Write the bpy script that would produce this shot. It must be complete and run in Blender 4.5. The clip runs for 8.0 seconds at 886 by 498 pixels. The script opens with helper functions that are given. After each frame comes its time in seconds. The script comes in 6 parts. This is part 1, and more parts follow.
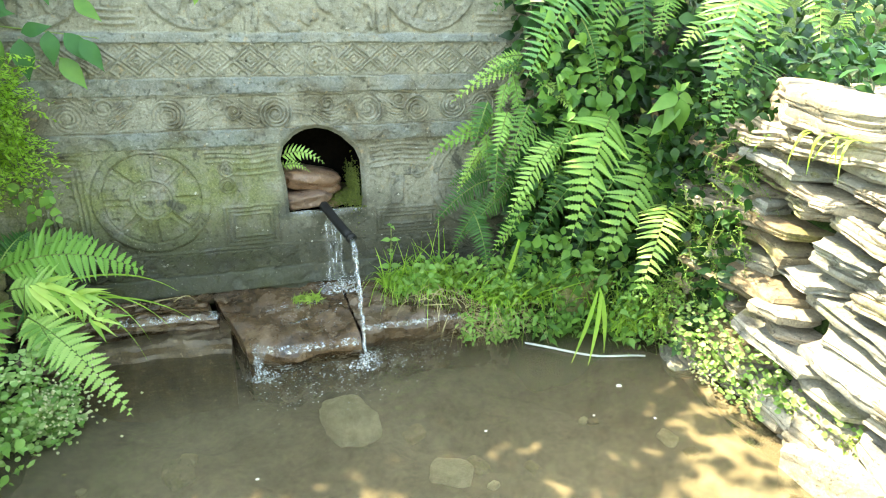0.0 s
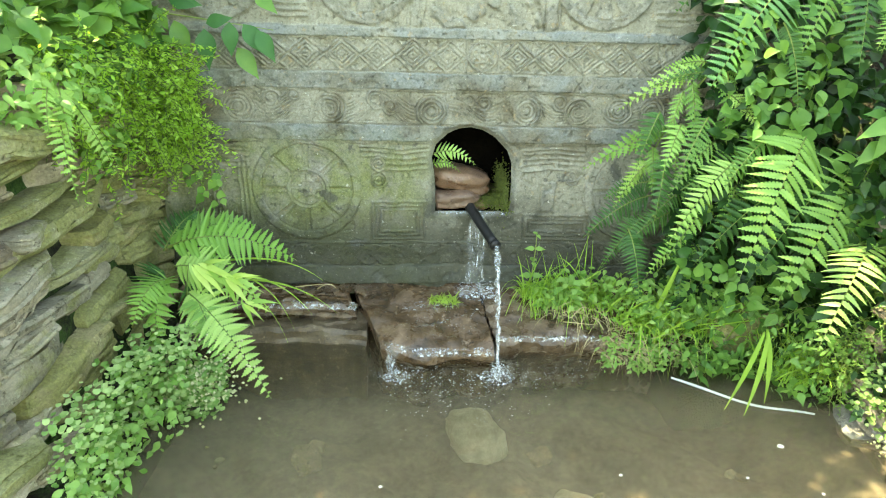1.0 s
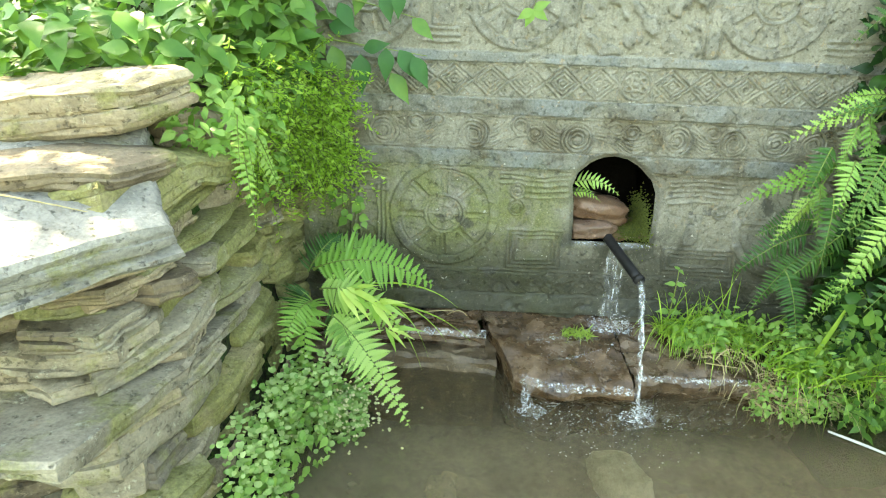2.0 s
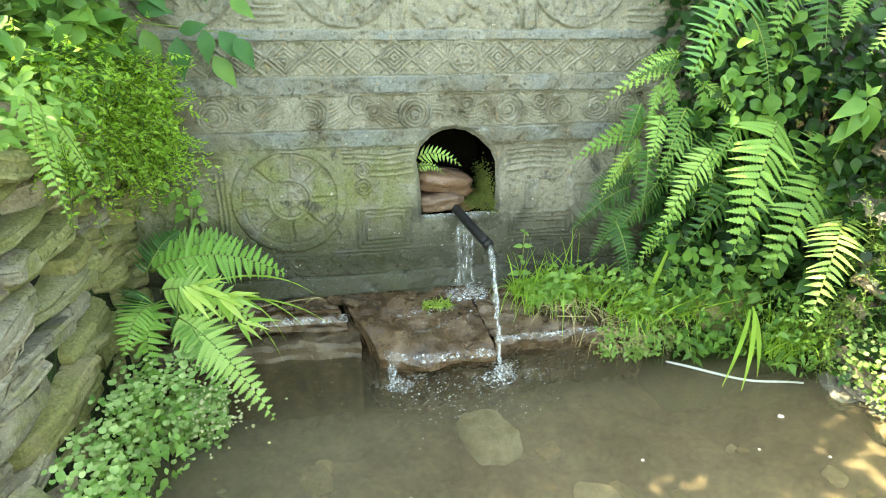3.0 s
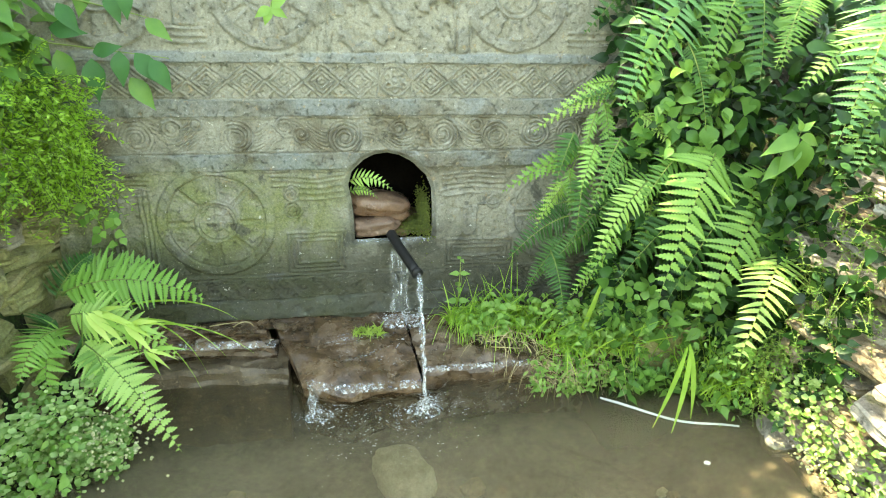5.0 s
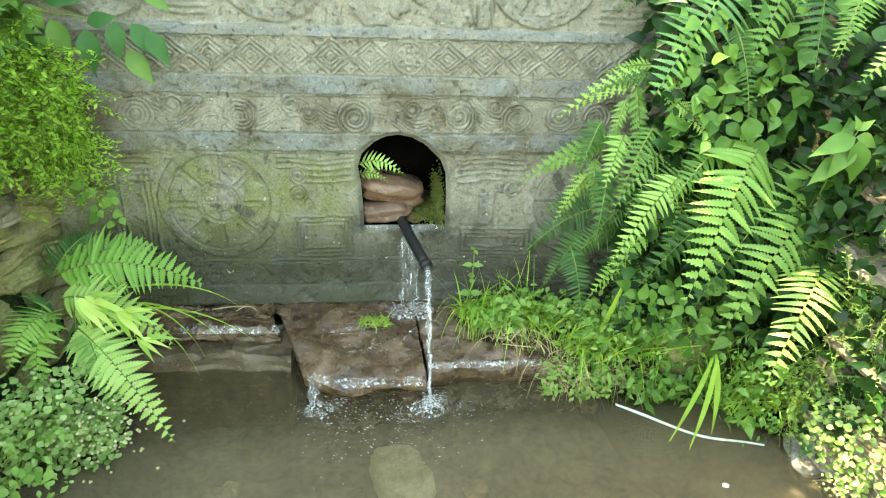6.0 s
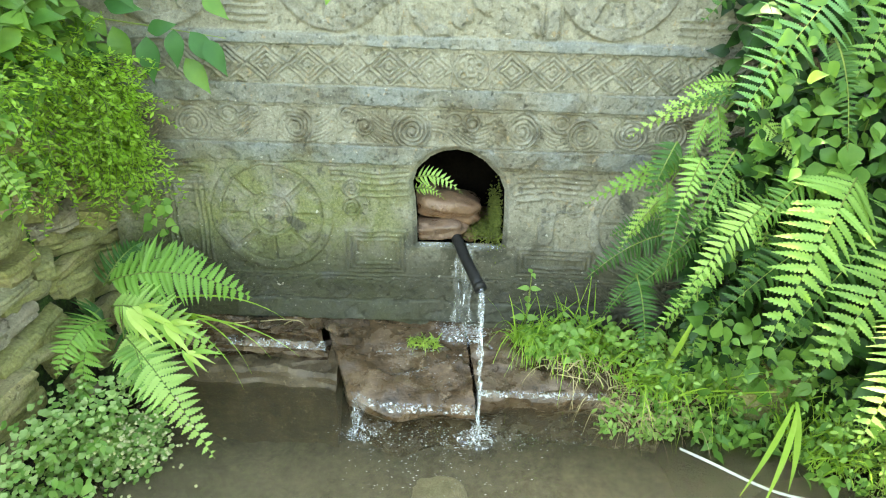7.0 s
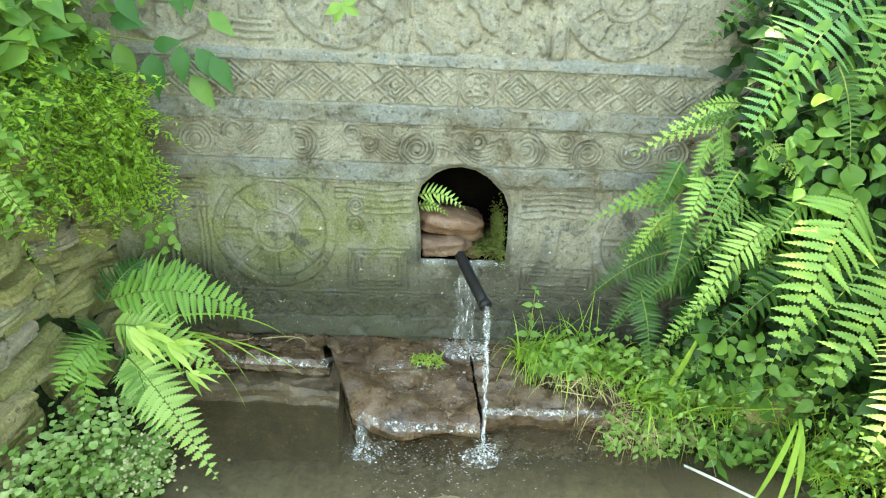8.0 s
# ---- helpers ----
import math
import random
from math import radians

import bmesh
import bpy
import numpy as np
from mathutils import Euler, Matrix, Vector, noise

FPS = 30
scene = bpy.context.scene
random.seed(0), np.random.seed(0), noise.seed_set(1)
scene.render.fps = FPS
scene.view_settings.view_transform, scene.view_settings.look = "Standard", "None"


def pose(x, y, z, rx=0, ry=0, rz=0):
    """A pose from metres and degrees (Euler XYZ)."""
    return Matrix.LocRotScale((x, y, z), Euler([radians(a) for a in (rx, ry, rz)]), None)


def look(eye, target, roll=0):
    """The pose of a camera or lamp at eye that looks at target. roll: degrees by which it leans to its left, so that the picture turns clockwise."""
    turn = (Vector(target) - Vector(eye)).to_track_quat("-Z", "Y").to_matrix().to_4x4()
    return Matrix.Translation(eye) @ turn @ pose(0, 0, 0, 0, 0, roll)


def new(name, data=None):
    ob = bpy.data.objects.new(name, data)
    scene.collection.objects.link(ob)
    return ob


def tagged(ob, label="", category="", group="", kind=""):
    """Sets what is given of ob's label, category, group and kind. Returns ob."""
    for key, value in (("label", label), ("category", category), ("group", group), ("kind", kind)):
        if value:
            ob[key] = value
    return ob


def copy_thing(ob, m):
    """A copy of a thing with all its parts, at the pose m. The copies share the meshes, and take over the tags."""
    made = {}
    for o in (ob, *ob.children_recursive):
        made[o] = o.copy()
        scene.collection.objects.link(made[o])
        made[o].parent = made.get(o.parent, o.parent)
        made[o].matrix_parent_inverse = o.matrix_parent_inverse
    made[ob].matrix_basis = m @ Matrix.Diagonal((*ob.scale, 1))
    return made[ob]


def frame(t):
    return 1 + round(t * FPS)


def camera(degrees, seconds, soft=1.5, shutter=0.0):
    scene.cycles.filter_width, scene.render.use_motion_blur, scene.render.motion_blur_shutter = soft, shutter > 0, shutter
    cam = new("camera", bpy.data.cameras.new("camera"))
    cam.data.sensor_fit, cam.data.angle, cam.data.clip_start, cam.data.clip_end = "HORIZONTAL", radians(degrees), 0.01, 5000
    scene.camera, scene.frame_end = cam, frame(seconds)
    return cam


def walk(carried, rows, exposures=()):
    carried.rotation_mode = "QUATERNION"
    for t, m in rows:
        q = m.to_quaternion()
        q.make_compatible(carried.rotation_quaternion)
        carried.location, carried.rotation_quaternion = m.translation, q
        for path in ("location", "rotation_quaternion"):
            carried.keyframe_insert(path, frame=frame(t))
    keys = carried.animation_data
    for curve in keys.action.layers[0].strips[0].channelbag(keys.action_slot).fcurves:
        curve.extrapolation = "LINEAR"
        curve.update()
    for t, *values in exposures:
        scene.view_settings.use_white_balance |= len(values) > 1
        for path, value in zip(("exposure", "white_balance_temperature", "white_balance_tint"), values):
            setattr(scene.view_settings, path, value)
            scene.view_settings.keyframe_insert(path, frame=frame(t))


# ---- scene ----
cam = camera(71.2, 8.0, soft=1.1)
EXPO = 3.72
PATH = [
    (0, (-0.233, -2.09, 1.09), (0.322, -0.298, 0.397), 0.5),
    (0.5, (-0.121, -2.028, 1.106), (0.31, -0.219, 0.369), 2.0),
    (1, (-0.255, -1.968, 1.139), (-0.115, -0.122, 0.384), 1.8),
    (1.5, (-0.429, -1.931, 1.17), (-0.475, -0.071, 0.437), 1.7),
    (1.7, (-0.478, -1.911, 1.177), (-0.569, -0.046, 0.458), 1.8),
    (2.8, (-0.522, -1.903, 1.112), (-0.233, -0.073, 0.359), 1.4),
    (3, (-0.452, -1.926, 1.112), (-0.085, -0.099, 0.385), 0.3),
    (3.5, (-0.318, -1.962, 1.136), (0.085, -0.132, 0.437), -0.3),
    (4, (-0.243, -2.006, 1.174), (0.097, -0.134, 0.556), 1.6),
    (4.5, (-0.231, -2.0, 1.146), (0.074, -0.151, 0.449), 1.0),
    (4.7, (-0.213, -1.967, 1.149), (0.129, -0.129, 0.44), 0.9),
    (5.8, (-0.091, -1.788, 1.213), (0.113, 0.041, 0.43), 2.1),
    (6, (-0.089, -1.777, 1.202), (0.117, 0.033, 0.375), 2.1),
    (6.5, (-0.062, -1.736, 1.194), (0.063, 0.064, 0.332), 3.1),
    (7, (-0.077, -1.675, 1.209), (-0.055, 0.148, 0.387), 2.1),
    (7.5, (-0.107, -1.668, 1.22), (-0.08, 0.153, 0.393), 1.8),
    (8, (-0.137, -1.664, 1.227), (-0.063, 0.171, 0.434), 2.8),
]
walk(cam, [(t, look(eye, target, roll)) for t, eye, target, roll in PATH],
     exposures=[(0.0, EXPO, 9500, 0), (1.0, EXPO + 0.10, 10000, 0), (1.6, EXPO, 10300, 0), (3.0, EXPO + 0.05, 10300, 0), (4.5, EXPO + 0.02, 10300, 0), (7.0, EXPO + 0.15, 10300, 0), (8.0, EXPO + 0.12, 10300, 0)])

# ---- light ----
TO_SUN = Vector((-0.40, 0.36, 0.84)).normalized()
world = bpy.data.worlds.new("world")
scene.world = world
world.use_nodes = True
wn = world.node_tree
sky = wn.nodes.new("ShaderNodeTexSky")
sky.sky_type = "NISHITA"
sky.sun_disc = False
sky.sun_elevation = math.asin(TO_SUN.z)
sky.sun_rotation = math.atan2(TO_SUN.x, TO_SUN.y)
wn.links.new(sky.outputs[0], wn.nodes["Background"].inputs[0])
wn.nodes["Background"].inputs[1].default_value = 0.15
sun = bpy.data.lights.new("sun", "SUN")
sun.energy, sun.angle, sun.color = 2.4, radians(0.5), (1.0, 0.98, 0.94)
sun_ob = new("sun", sun)
sun_ob.matrix_world = look(TO_SUN * 20, (0, 0, 0))

WATER = 0.04
rng = random.Random(7)


# ---- materials ----
def mat(name):
    m = bpy.data.materials.new(name)
    m.use_nodes = True
    return m, m.node_tree, m.node_tree.nodes["Principled BSDF"]


def node(nt, kind, **kw):
    n = nt.nodes.new(kind)
    for k, v in kw.items():
        if k == "scale":
            n.inputs["Scale"].default_value = v
        elif k == "detail":
            n.inputs["Detail"].default_value = v
        elif k == "rough":
            n.inputs["Roughness"].default_value = v
        elif k == "distort":
            n.inputs["Distortion"].default_value = v
    return n


def ramp(nt, fac, stops):
    n = nt.nodes.new("ShaderNodeValToRGB")
    el = n.color_ramp.elements
    while len(el) < len(stops):
        el.new(0.5)
    for e, (p, c) in zip(el, stops):
        e.position = p
        e.color = (*c, 1) if len(c) == 3 else c
    nt.links.new(fac, n.inputs[0])
    return n.outputs[0]


def grey(a):
    return (a, a, a)


def mixc(nt, fac, a, b, how="MIX"):
    n = nt.nodes.new("ShaderNodeMix")
    n.data_type = "RGBA"
    n.blend_type = how
    for sock, v in ((n.inputs[0], fac), (n.inputs[6], a), (n.inputs[7], b)):
        if isinstance(v, (int, float)):
            sock.default_value = v
        elif isinstance(v, tuple):
            sock.default_value = (*v, 1)
        else:
            nt.links.new(v, sock)
    return n.outputs[2]


def math_node(nt, op, a, b=0.0, clamp=False):
    n = nt.nodes.new("ShaderNodeMath")
    n.operation = op
    n.use_clamp = clamp
    for sock, v in ((n.inputs[0], a), (n.inputs[1], b)):
        if isinstance(v, (int, float)):
            sock.default_value = v
        else:
            nt.links.new(v, sock)
    return n.outputs[0]


def map_range(nt, v, a, b, c=0.0, d=1.0):
    n = nt.nodes.new("ShaderNodeMapRange")
    n.interpolation_type = "SMOOTHSTEP"
    nt.links.new(v, n.inputs[0])
    for i, x in enumerate((a, b, c, d)):
        n.inputs[1 + i].default_value = x
    return n.outputs[0]


def bump(nt, bsdf, height, strength, distance):
    n = nt.nodes.new("ShaderNodeBump")
    n.inputs["Strength"].default_value = strength
    n.inputs["Distance"].default_value = distance
    nt.links.new(height, n.inputs["Height"])
    nt.links.new(n.outputs[0], bsdf.inputs["Normal"])


def position(nt):
    return nt.nodes.new("ShaderNodeNewGeometry").outputs["Position"]


def noise_tex(nt, vec, scale, detail=4.0, rough=0.55, distort=0.0):
    n = node(nt, "ShaderNodeTexNoise", scale=scale, detail=detail, rough=rough, distort=distort)
    if vec is not None:
        nt.links.new(vec, n.inputs["Vector"])
    return n.outputs[0]


def stele_material():
    m, nt, b = mat("carved_grey_stone")
    pos = position(nt)
    sep = nt.nodes.new("ShaderNodeSeparateXYZ")
    nt.links.new(pos, sep.inputs[0])
    x, z = sep.outputs[0], sep.outputs[2]
    big = noise_tex(nt, pos, 5.0, 5)
    mid = noise_tex(nt, pos, 22.0, 6, 0.65)
    fine = noise_tex(nt, pos, 160.0, 4, 0.7)
    base = ramp(nt, mid, [(0.28, (0.150, 0.142, 0.116)), (0.5, (0.222, 0.214, 0.176)), (0.72, (0.315, 0.305, 0.258))])
    # pale dust and grit in the sunk ground of the carving
    at = nt.nodes.new("ShaderNodeAttribute")
    at.attribute_name = "relief"
    sunk = map_range(nt, at.outputs["Fac"], 0.1, 0.8, 1.0, 0.0)
    base = mixc(nt, math_node(nt, "MULTIPLY", sunk, 0.4), base, (0.32, 0.298, 0.222))
    # blue-grey plain bands
    at2 = nt.nodes.new("ShaderNodeAttribute")
    at2.attribute_name = "band"
    blue = math_node(nt, "MULTIPLY", at2.outputs["Fac"], map_range(nt, big, 0.35, 0.6))
    base = mixc(nt, math_node(nt, "MULTIPLY", blue, 0.7), base, (0.200, 0.222, 0.222))
    # brown stains across the middle
    st = math_node(nt, "MULTIPLY", map_range(nt, z, 0.62, 0.72), map_range(nt, z, 0.98, 0.82))
    st = math_node(nt, "MULTIPLY", st, map_range(nt, noise_tex(nt, pos, 4.0, 6, 0.7), 0.42, 0.62))
    base = mixc(nt, math_node(nt, "MULTIPLY", st, 0.85), base, (0.12, 0.10, 0.062))
    # ochre flecks
    oc = map_range(nt, noise_tex(nt, pos, 38.0, 4, 0.7), 0.60, 0.70)
    base = mixc(nt, math_node(nt, "MULTIPLY", oc, 0.5), base, (0.36, 0.25, 0.13))
    # algae low down beside the spout
    al = math_node(nt, "MULTIPLY", map_range(nt, z, 0.78, 0.62), map_range(nt, x, -0.02, -0.30))
    aln = math_node(nt, "MULTIPLY", al, map_range(nt, noise_tex(nt, pos, 7.0, 7, 0.7, 0.4), 0.34, 0.60))
    base = mixc(nt, math_node(nt, "MULTIPLY", aln, 0.80), base, mixc(nt, fine, (0.085, 0.105, 0.03), (0.24, 0.26, 0.085)))
    # dark wet and blackened patches in the lowest part
    wet = math_node(nt, "MULTIPLY", map_range(nt, z, 0.54, 0.36), map_range(nt, noise_tex(nt, pos, 3.5, 5), 0.20, 0.42))
    near = math_node(nt, "MULTIPLY", map_range(nt, z, 0.58, 0.44), math_node(nt, "MULTIPLY", map_range(nt, x, -0.27, -0.12), map_range(nt, x, 0.40, 0.2)))
    near = math_node(nt, "MULTIPLY", near, map_range(nt, noise_tex(nt, pos, 13.0, 5, 0.65), 0.36, 0.56, 0.35, 1.0))
    wet = math_node(nt, "MAXIMUM", wet, near)
    base = mixc(nt, math_node(nt, "MULTIPLY", wet, 0.82), base, (0.040, 0.041, 0.027))
    blk = map_range(nt, noise_tex(nt, pos, 9.0, 5, 0.6), 0.60, 0.64)
    blk = math_node(nt, "MULTIPLY", blk, map_range(nt, z, 0.76, 0.7))
    base = mixc(nt, math_node(nt, "MULTIPLY", blk, 0.7), base, (0.07, 0.07, 0.06))
    # pits, pale grit and lichen specks
    pit = map_range(nt, noise_tex(nt, pos, 75.0, 5, 0.75), 0.36, 0.43, 1.0, 0.0)
    base = mixc(nt, math_node(nt, "MULTIPLY", pit, 0.34), base, (0.06, 0.056, 0.042))
    grit = map_range(nt, noise_tex(nt, pos, 120.0, 3, 0.7), 0.64, 0.72)
    base = mixc(nt, math_node(nt, "MULTIPLY", grit, 0.5), base, (0.50, 0.48, 0.40))
    lich = map_range(nt, noise_tex(nt, pos, 55.0, 2, 0.5), 0.73, 0.75)
    base = mixc(nt, math_node(nt, "MULTIPLY", lich, 0.7), base, (0.48, 0.47, 0.41))
    # runs of dirt down the face
    mp = nt.nodes.new("ShaderNodeMapping")
    mp.inputs["Scale"].default_value = (26, 26, 2.2)
    nt.links.new(pos, mp.inputs["Vector"])
    run = map_range(nt, noise_tex(nt, mp.outputs[0], 1.0, 5, 0.65), 0.52, 0.70)
    base = mixc(nt, math_node(nt, "MULTIPLY", run, 0.18), base, (0.085, 0.082, 0.065))
    base = mixc(nt, 1.0, base, (0.86, 0.855, 0.84), "MULTIPLY")
    nt.links.new(mixc(nt, 0.6, base, mixc(nt, 1.0, base, fine, "OVERLAY")), b.inputs["Base Color"])
    nt.links.new(map_range(nt, wet, 0.0, 1.0, 0.85, 0.6), b.inputs["Roughness"])
    b.inputs["Specular IOR Level"].default_value = 0.22
    hh = math_node(nt, "ADD", math_node(nt, "MULTIPLY", mid, 0.8), math_node(nt, "MULTIPLY", fine, 0.55))
    hh = math_node(nt, "SUBTRACT", hh, math_node(nt, "MULTIPLY", pit, 0.5))
    bump(nt, b, hh, 0.95, 0.006)
    return m


def slate_material(name, dark, light, warm, moss=0.3, wet=0.0, grain=(15, 15, 44), swirl=0.1):
    m, nt, b = mat(name)
    tc = nt.nodes.new("ShaderNodeTexCoord")
    info = nt.nodes.new("ShaderNodeObjectInfo")
    shift = nt.nodes.new("ShaderNodeVectorMath")
    shift.operation = "ADD"
    sc = nt.nodes.new("ShaderNodeVectorMath")
    sc.operation = "SCALE"
    comb = nt.nodes.new("ShaderNodeCombineXYZ")
    for i in range(3):
        nt.links.new(info.outputs["Random"], comb.inputs[i])
    nt.links.new(comb.outputs[0], sc.inputs[0])
    sc.inputs["Scale"].default_value = 9.0
    nt.links.new(position(nt), shift.inputs[0])
    nt.links.new(sc.outputs[0], shift.inputs[1])
    vec = shift.outputs[0]
    # flaky layers: stretched along the bed
    mp = nt.nodes.new("ShaderNodeMapping")
    mp.inputs["Scale"].default_value = grain
    nt.links.new(vec, mp.inputs["Vector"])
    lay = noise_tex(nt, mp.outputs[0], 1.0, 8, 0.68, swirl)
    mid = noise_tex(nt, vec, 14.0, 6, 0.65)
    fine = noise_tex(nt, vec, 120.0, 4, 0.7)
    tone = noise_tex(nt, vec, 5.5, 5, 0.6)
    col = ramp(nt, mixc(nt, 0.42, mixc(nt, 0.62, lay, mid), tone), [(0.34, dark), (0.50, light), (0.66, warm)])
    flake = map_range(nt, noise_tex(nt, vec, 34.0, 5, 0.75), 0.58, 0.66)
    col = mixc(nt, math_node(nt, "MULTIPLY", flake, 0.45), col, tuple(min(0.6, c * 1.35 + 0.03) for c in warm))
    crack = map_range(nt, noise_tex(nt, vec, 48.0, 5, 0.75), 0.36, 0.42, 1.0, 0.0)
    col = mixc(nt, math_node(nt, "MULTIPLY", crack, 0.55), col, tuple(c * 0.35 for c in dark))
    hue = ramp(nt, info.outputs["Random"], [(0.0, (0.86, 0.86, 0.86)), (0.35, (1.0, 1.0, 1.0)), (0.7, (1.05, 0.98, 0.89)), (1.0, (0.95, 0.84, 0.74))])
    col = mixc(nt, 1.0, col, hue, "MULTIPLY")
    rust = map_range(nt, noise_tex(nt, vec, 9.0, 5, 0.7), 0.62, 0.74)
    col = mixc(nt, math_node(nt, "MULTIPLY", rust, 0.5), col, (0.23, 0.13, 0.06))
    if moss:
        g = map_range(nt, noise_tex(nt, vec, 7.0, 6, 0.7), 0.66 - 0.35 * moss, 0.80 - 0.3 * moss)
        col = mixc(nt, math_node(nt, "MULTIPLY", g, 0.75), col, mixc(nt, fine, (0.075, 0.08, 0.02), (0.24, 0.235, 0.07)))
    col = mixc(nt, 0.6, col, mixc(nt, 1.0, col, fine, "OVERLAY"))
    if not wet:
        b.inputs["Specular IOR Level"].default_value = 0.25
    nt.links.new(col, b.inputs["Base Color"])
    if wet:
        nt.links.new(map_range(nt, mid, 0.35, 0.65, 0.56 - 0.45 * wet, 0.72 - 0.35 * wet), b.inputs["Roughness"])
    else:
        b.inputs["Roughness"].default_value = 0.8
    hh = math_node(nt, "ADD", math_node(nt, "MULTIPLY", lay, 1.0), math_node(nt, "MULTIPLY", fine, 0.25))
    hh = math_node(nt, "ADD", hh, math_node(nt, "MULTIPLY", mid, 0.9))
    hh = math_node(nt, "SUBTRACT", math_node(nt, "ADD", hh, math_node(nt, "MULTIPLY", flake, 0.35)), math_node(nt, "MULTIPLY", crack, 0.5))
    bump(nt, b, hh, 0.6 if wet else 0.8, 0.008 if wet else 0.009)
    return m


def leaf_material(name, a, b_col, per="island", gloss=0.45, trans=0.35):
    m, nt, b = mat(name)
    if per == "island":
        r = nt.nodes.new("ShaderNodeNewGeometry").outputs["Random Per Island"]
    else:
        r = nt.nodes.new("ShaderNodeObjectInfo").outputs["Random"]
    n = noise_tex(nt, position(nt), 26.0, 3)
    f = math_node(nt, "ADD", math_node(nt, "MULTIPLY", r, 0.75), math_node(nt, "MULTIPLY", math_node(nt, "SUBTRACT", n, 0.5), 0.9), True)
    col = ramp(nt, f, [(0.0, a), (0.55, tuple((p + q) / 2 for p, q in zip(a, b_col))), (1.0, b_col)])
    nt.links.new(col, b.inputs["Base Color"])
    b.inputs["Roughness"].default_value = gloss
    b.inputs["Specular IOR Level"].default_value = 0.28
    tr = nt.nodes.new("ShaderNodeBsdfTranslucent")
    nt.links.new(mixc(nt, 1.0, col, (1.1, 1.22, 0.75), "MULTIPLY"), tr.inputs[0])
    mx = nt.nodes.new("ShaderNodeMixShader")
    mx.inputs[0].default_value = trans
    nt.links.new(b.outputs[0], mx.inputs[1])
    nt.links.new(tr.outputs[0], mx.inputs[2])
    nt.links.new(mx.outputs[0], nt.nodes["Material Output"].inputs[0])
    bump(nt, b, noise_tex(nt, position(nt), 300.0, 2), 0.25, 0.002)
    return m


def plain_material(name, a, c, scale=30.0, rough=0.8, bumpy=0.4, dist=0.004):
    m, nt, b = mat(name)
    pos = position(nt)
    n1 = noise_tex(nt, pos, scale, 6, 0.65)
    n2 = noise_tex(nt, pos, scale * 6, 4, 0.7)
    nt.links.new(ramp(nt, mixc(nt, 0.4, n1, n2), [(0.32, a), (0.66, c)]), b.inputs["Base Color"])
    b.inputs["Roughness"].default_value = rough
    bump(nt, b, mixc(nt, 0.5, n1, n2), bumpy, dist)
    return m


def pool_material():
    m, nt, b = mat("murky_pool_water")
    pos = position(nt)
    n1 = noise_tex(nt, pos, 2.6, 4, 0.6)
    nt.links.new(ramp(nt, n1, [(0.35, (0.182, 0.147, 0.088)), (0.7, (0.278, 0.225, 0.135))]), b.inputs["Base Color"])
    b.inputs["Roughness"].default_value = 0.04
    b.inputs["IOR"].default_value = 1.33
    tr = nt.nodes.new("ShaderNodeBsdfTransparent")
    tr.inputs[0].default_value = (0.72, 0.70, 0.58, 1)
    gl = nt.nodes.new("ShaderNodeBsdfGlossy")
    gl.inputs["Roughness"].default_value = 0.03
    fr = nt.nodes.new("ShaderNodeFresnel")
    fr.inputs["IOR"].default_value = 1.33
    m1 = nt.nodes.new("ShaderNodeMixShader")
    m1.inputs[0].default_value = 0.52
    m2 = nt.nodes.new("ShaderNodeMixShader")
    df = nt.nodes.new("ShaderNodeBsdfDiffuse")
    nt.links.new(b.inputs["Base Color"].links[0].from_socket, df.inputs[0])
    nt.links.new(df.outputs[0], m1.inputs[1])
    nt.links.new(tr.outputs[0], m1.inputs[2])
    nt.links.new(fr.outputs[0], m2.inputs[0])
    nt.links.new(m1.outputs[0], m2.inputs[1])
    nt.links.new(gl.outputs[0], m2.inputs[2])
    nt.links.new(m2.outputs[0], nt.nodes["Material Output"].inputs[0])
    # rings spreading from where the jet falls in
    sep = nt.nodes.new("ShaderNodeVectorMath")
    sep.operation = "DISTANCE"
    nt.links.new(pos, sep.inputs[0])
    sep.inputs[1].default_value = (0.05, -0.34, WATER)
    d = sep.outputs["Value"]
    ring = math_node(nt, "SINE", math_node(nt, "MULTIPLY", math_node(nt, "ADD", d, math_node(nt, "MULTIPLY", n1, 0.12)), 95.0))
    fade = map_range(nt, d, 0.05, 0.75, 1.0, 0.0)
    # clearer water by the ledge, also imitating the dark strip of its shade and reflection
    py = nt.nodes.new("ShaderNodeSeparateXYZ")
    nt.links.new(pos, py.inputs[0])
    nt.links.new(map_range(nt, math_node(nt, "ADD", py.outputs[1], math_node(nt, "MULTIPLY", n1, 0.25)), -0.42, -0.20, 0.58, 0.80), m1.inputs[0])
    w = math_node(nt, "ADD", math_node(nt, "MULTIPLY", math_node(nt, "MULTIPLY", ring, fade), 0.25), math_node(nt, "MULTIPLY", noise_tex(nt, pos, 16.0, 2, 0.5, 0.8), 0.5))
    w = math_node(nt, "ADD", w, math_node(nt, "MULTIPLY", math_node(nt, "MULTIPLY", noise_tex(nt, pos, 60.0, 2), fade), 0.6))
    bp = nt.nodes.new("ShaderNodeBump")
    bp.inputs["Strength"].default_value = 0.8
    bp.inputs["Distance"].default_value = 0.006
    nt.links.new(w, bp.inputs["Height"])
    for n in (gl, fr):
        nt.links.new(bp.outputs[0], n.inputs["Normal"])
    nt.nodes.remove(b)
    return m


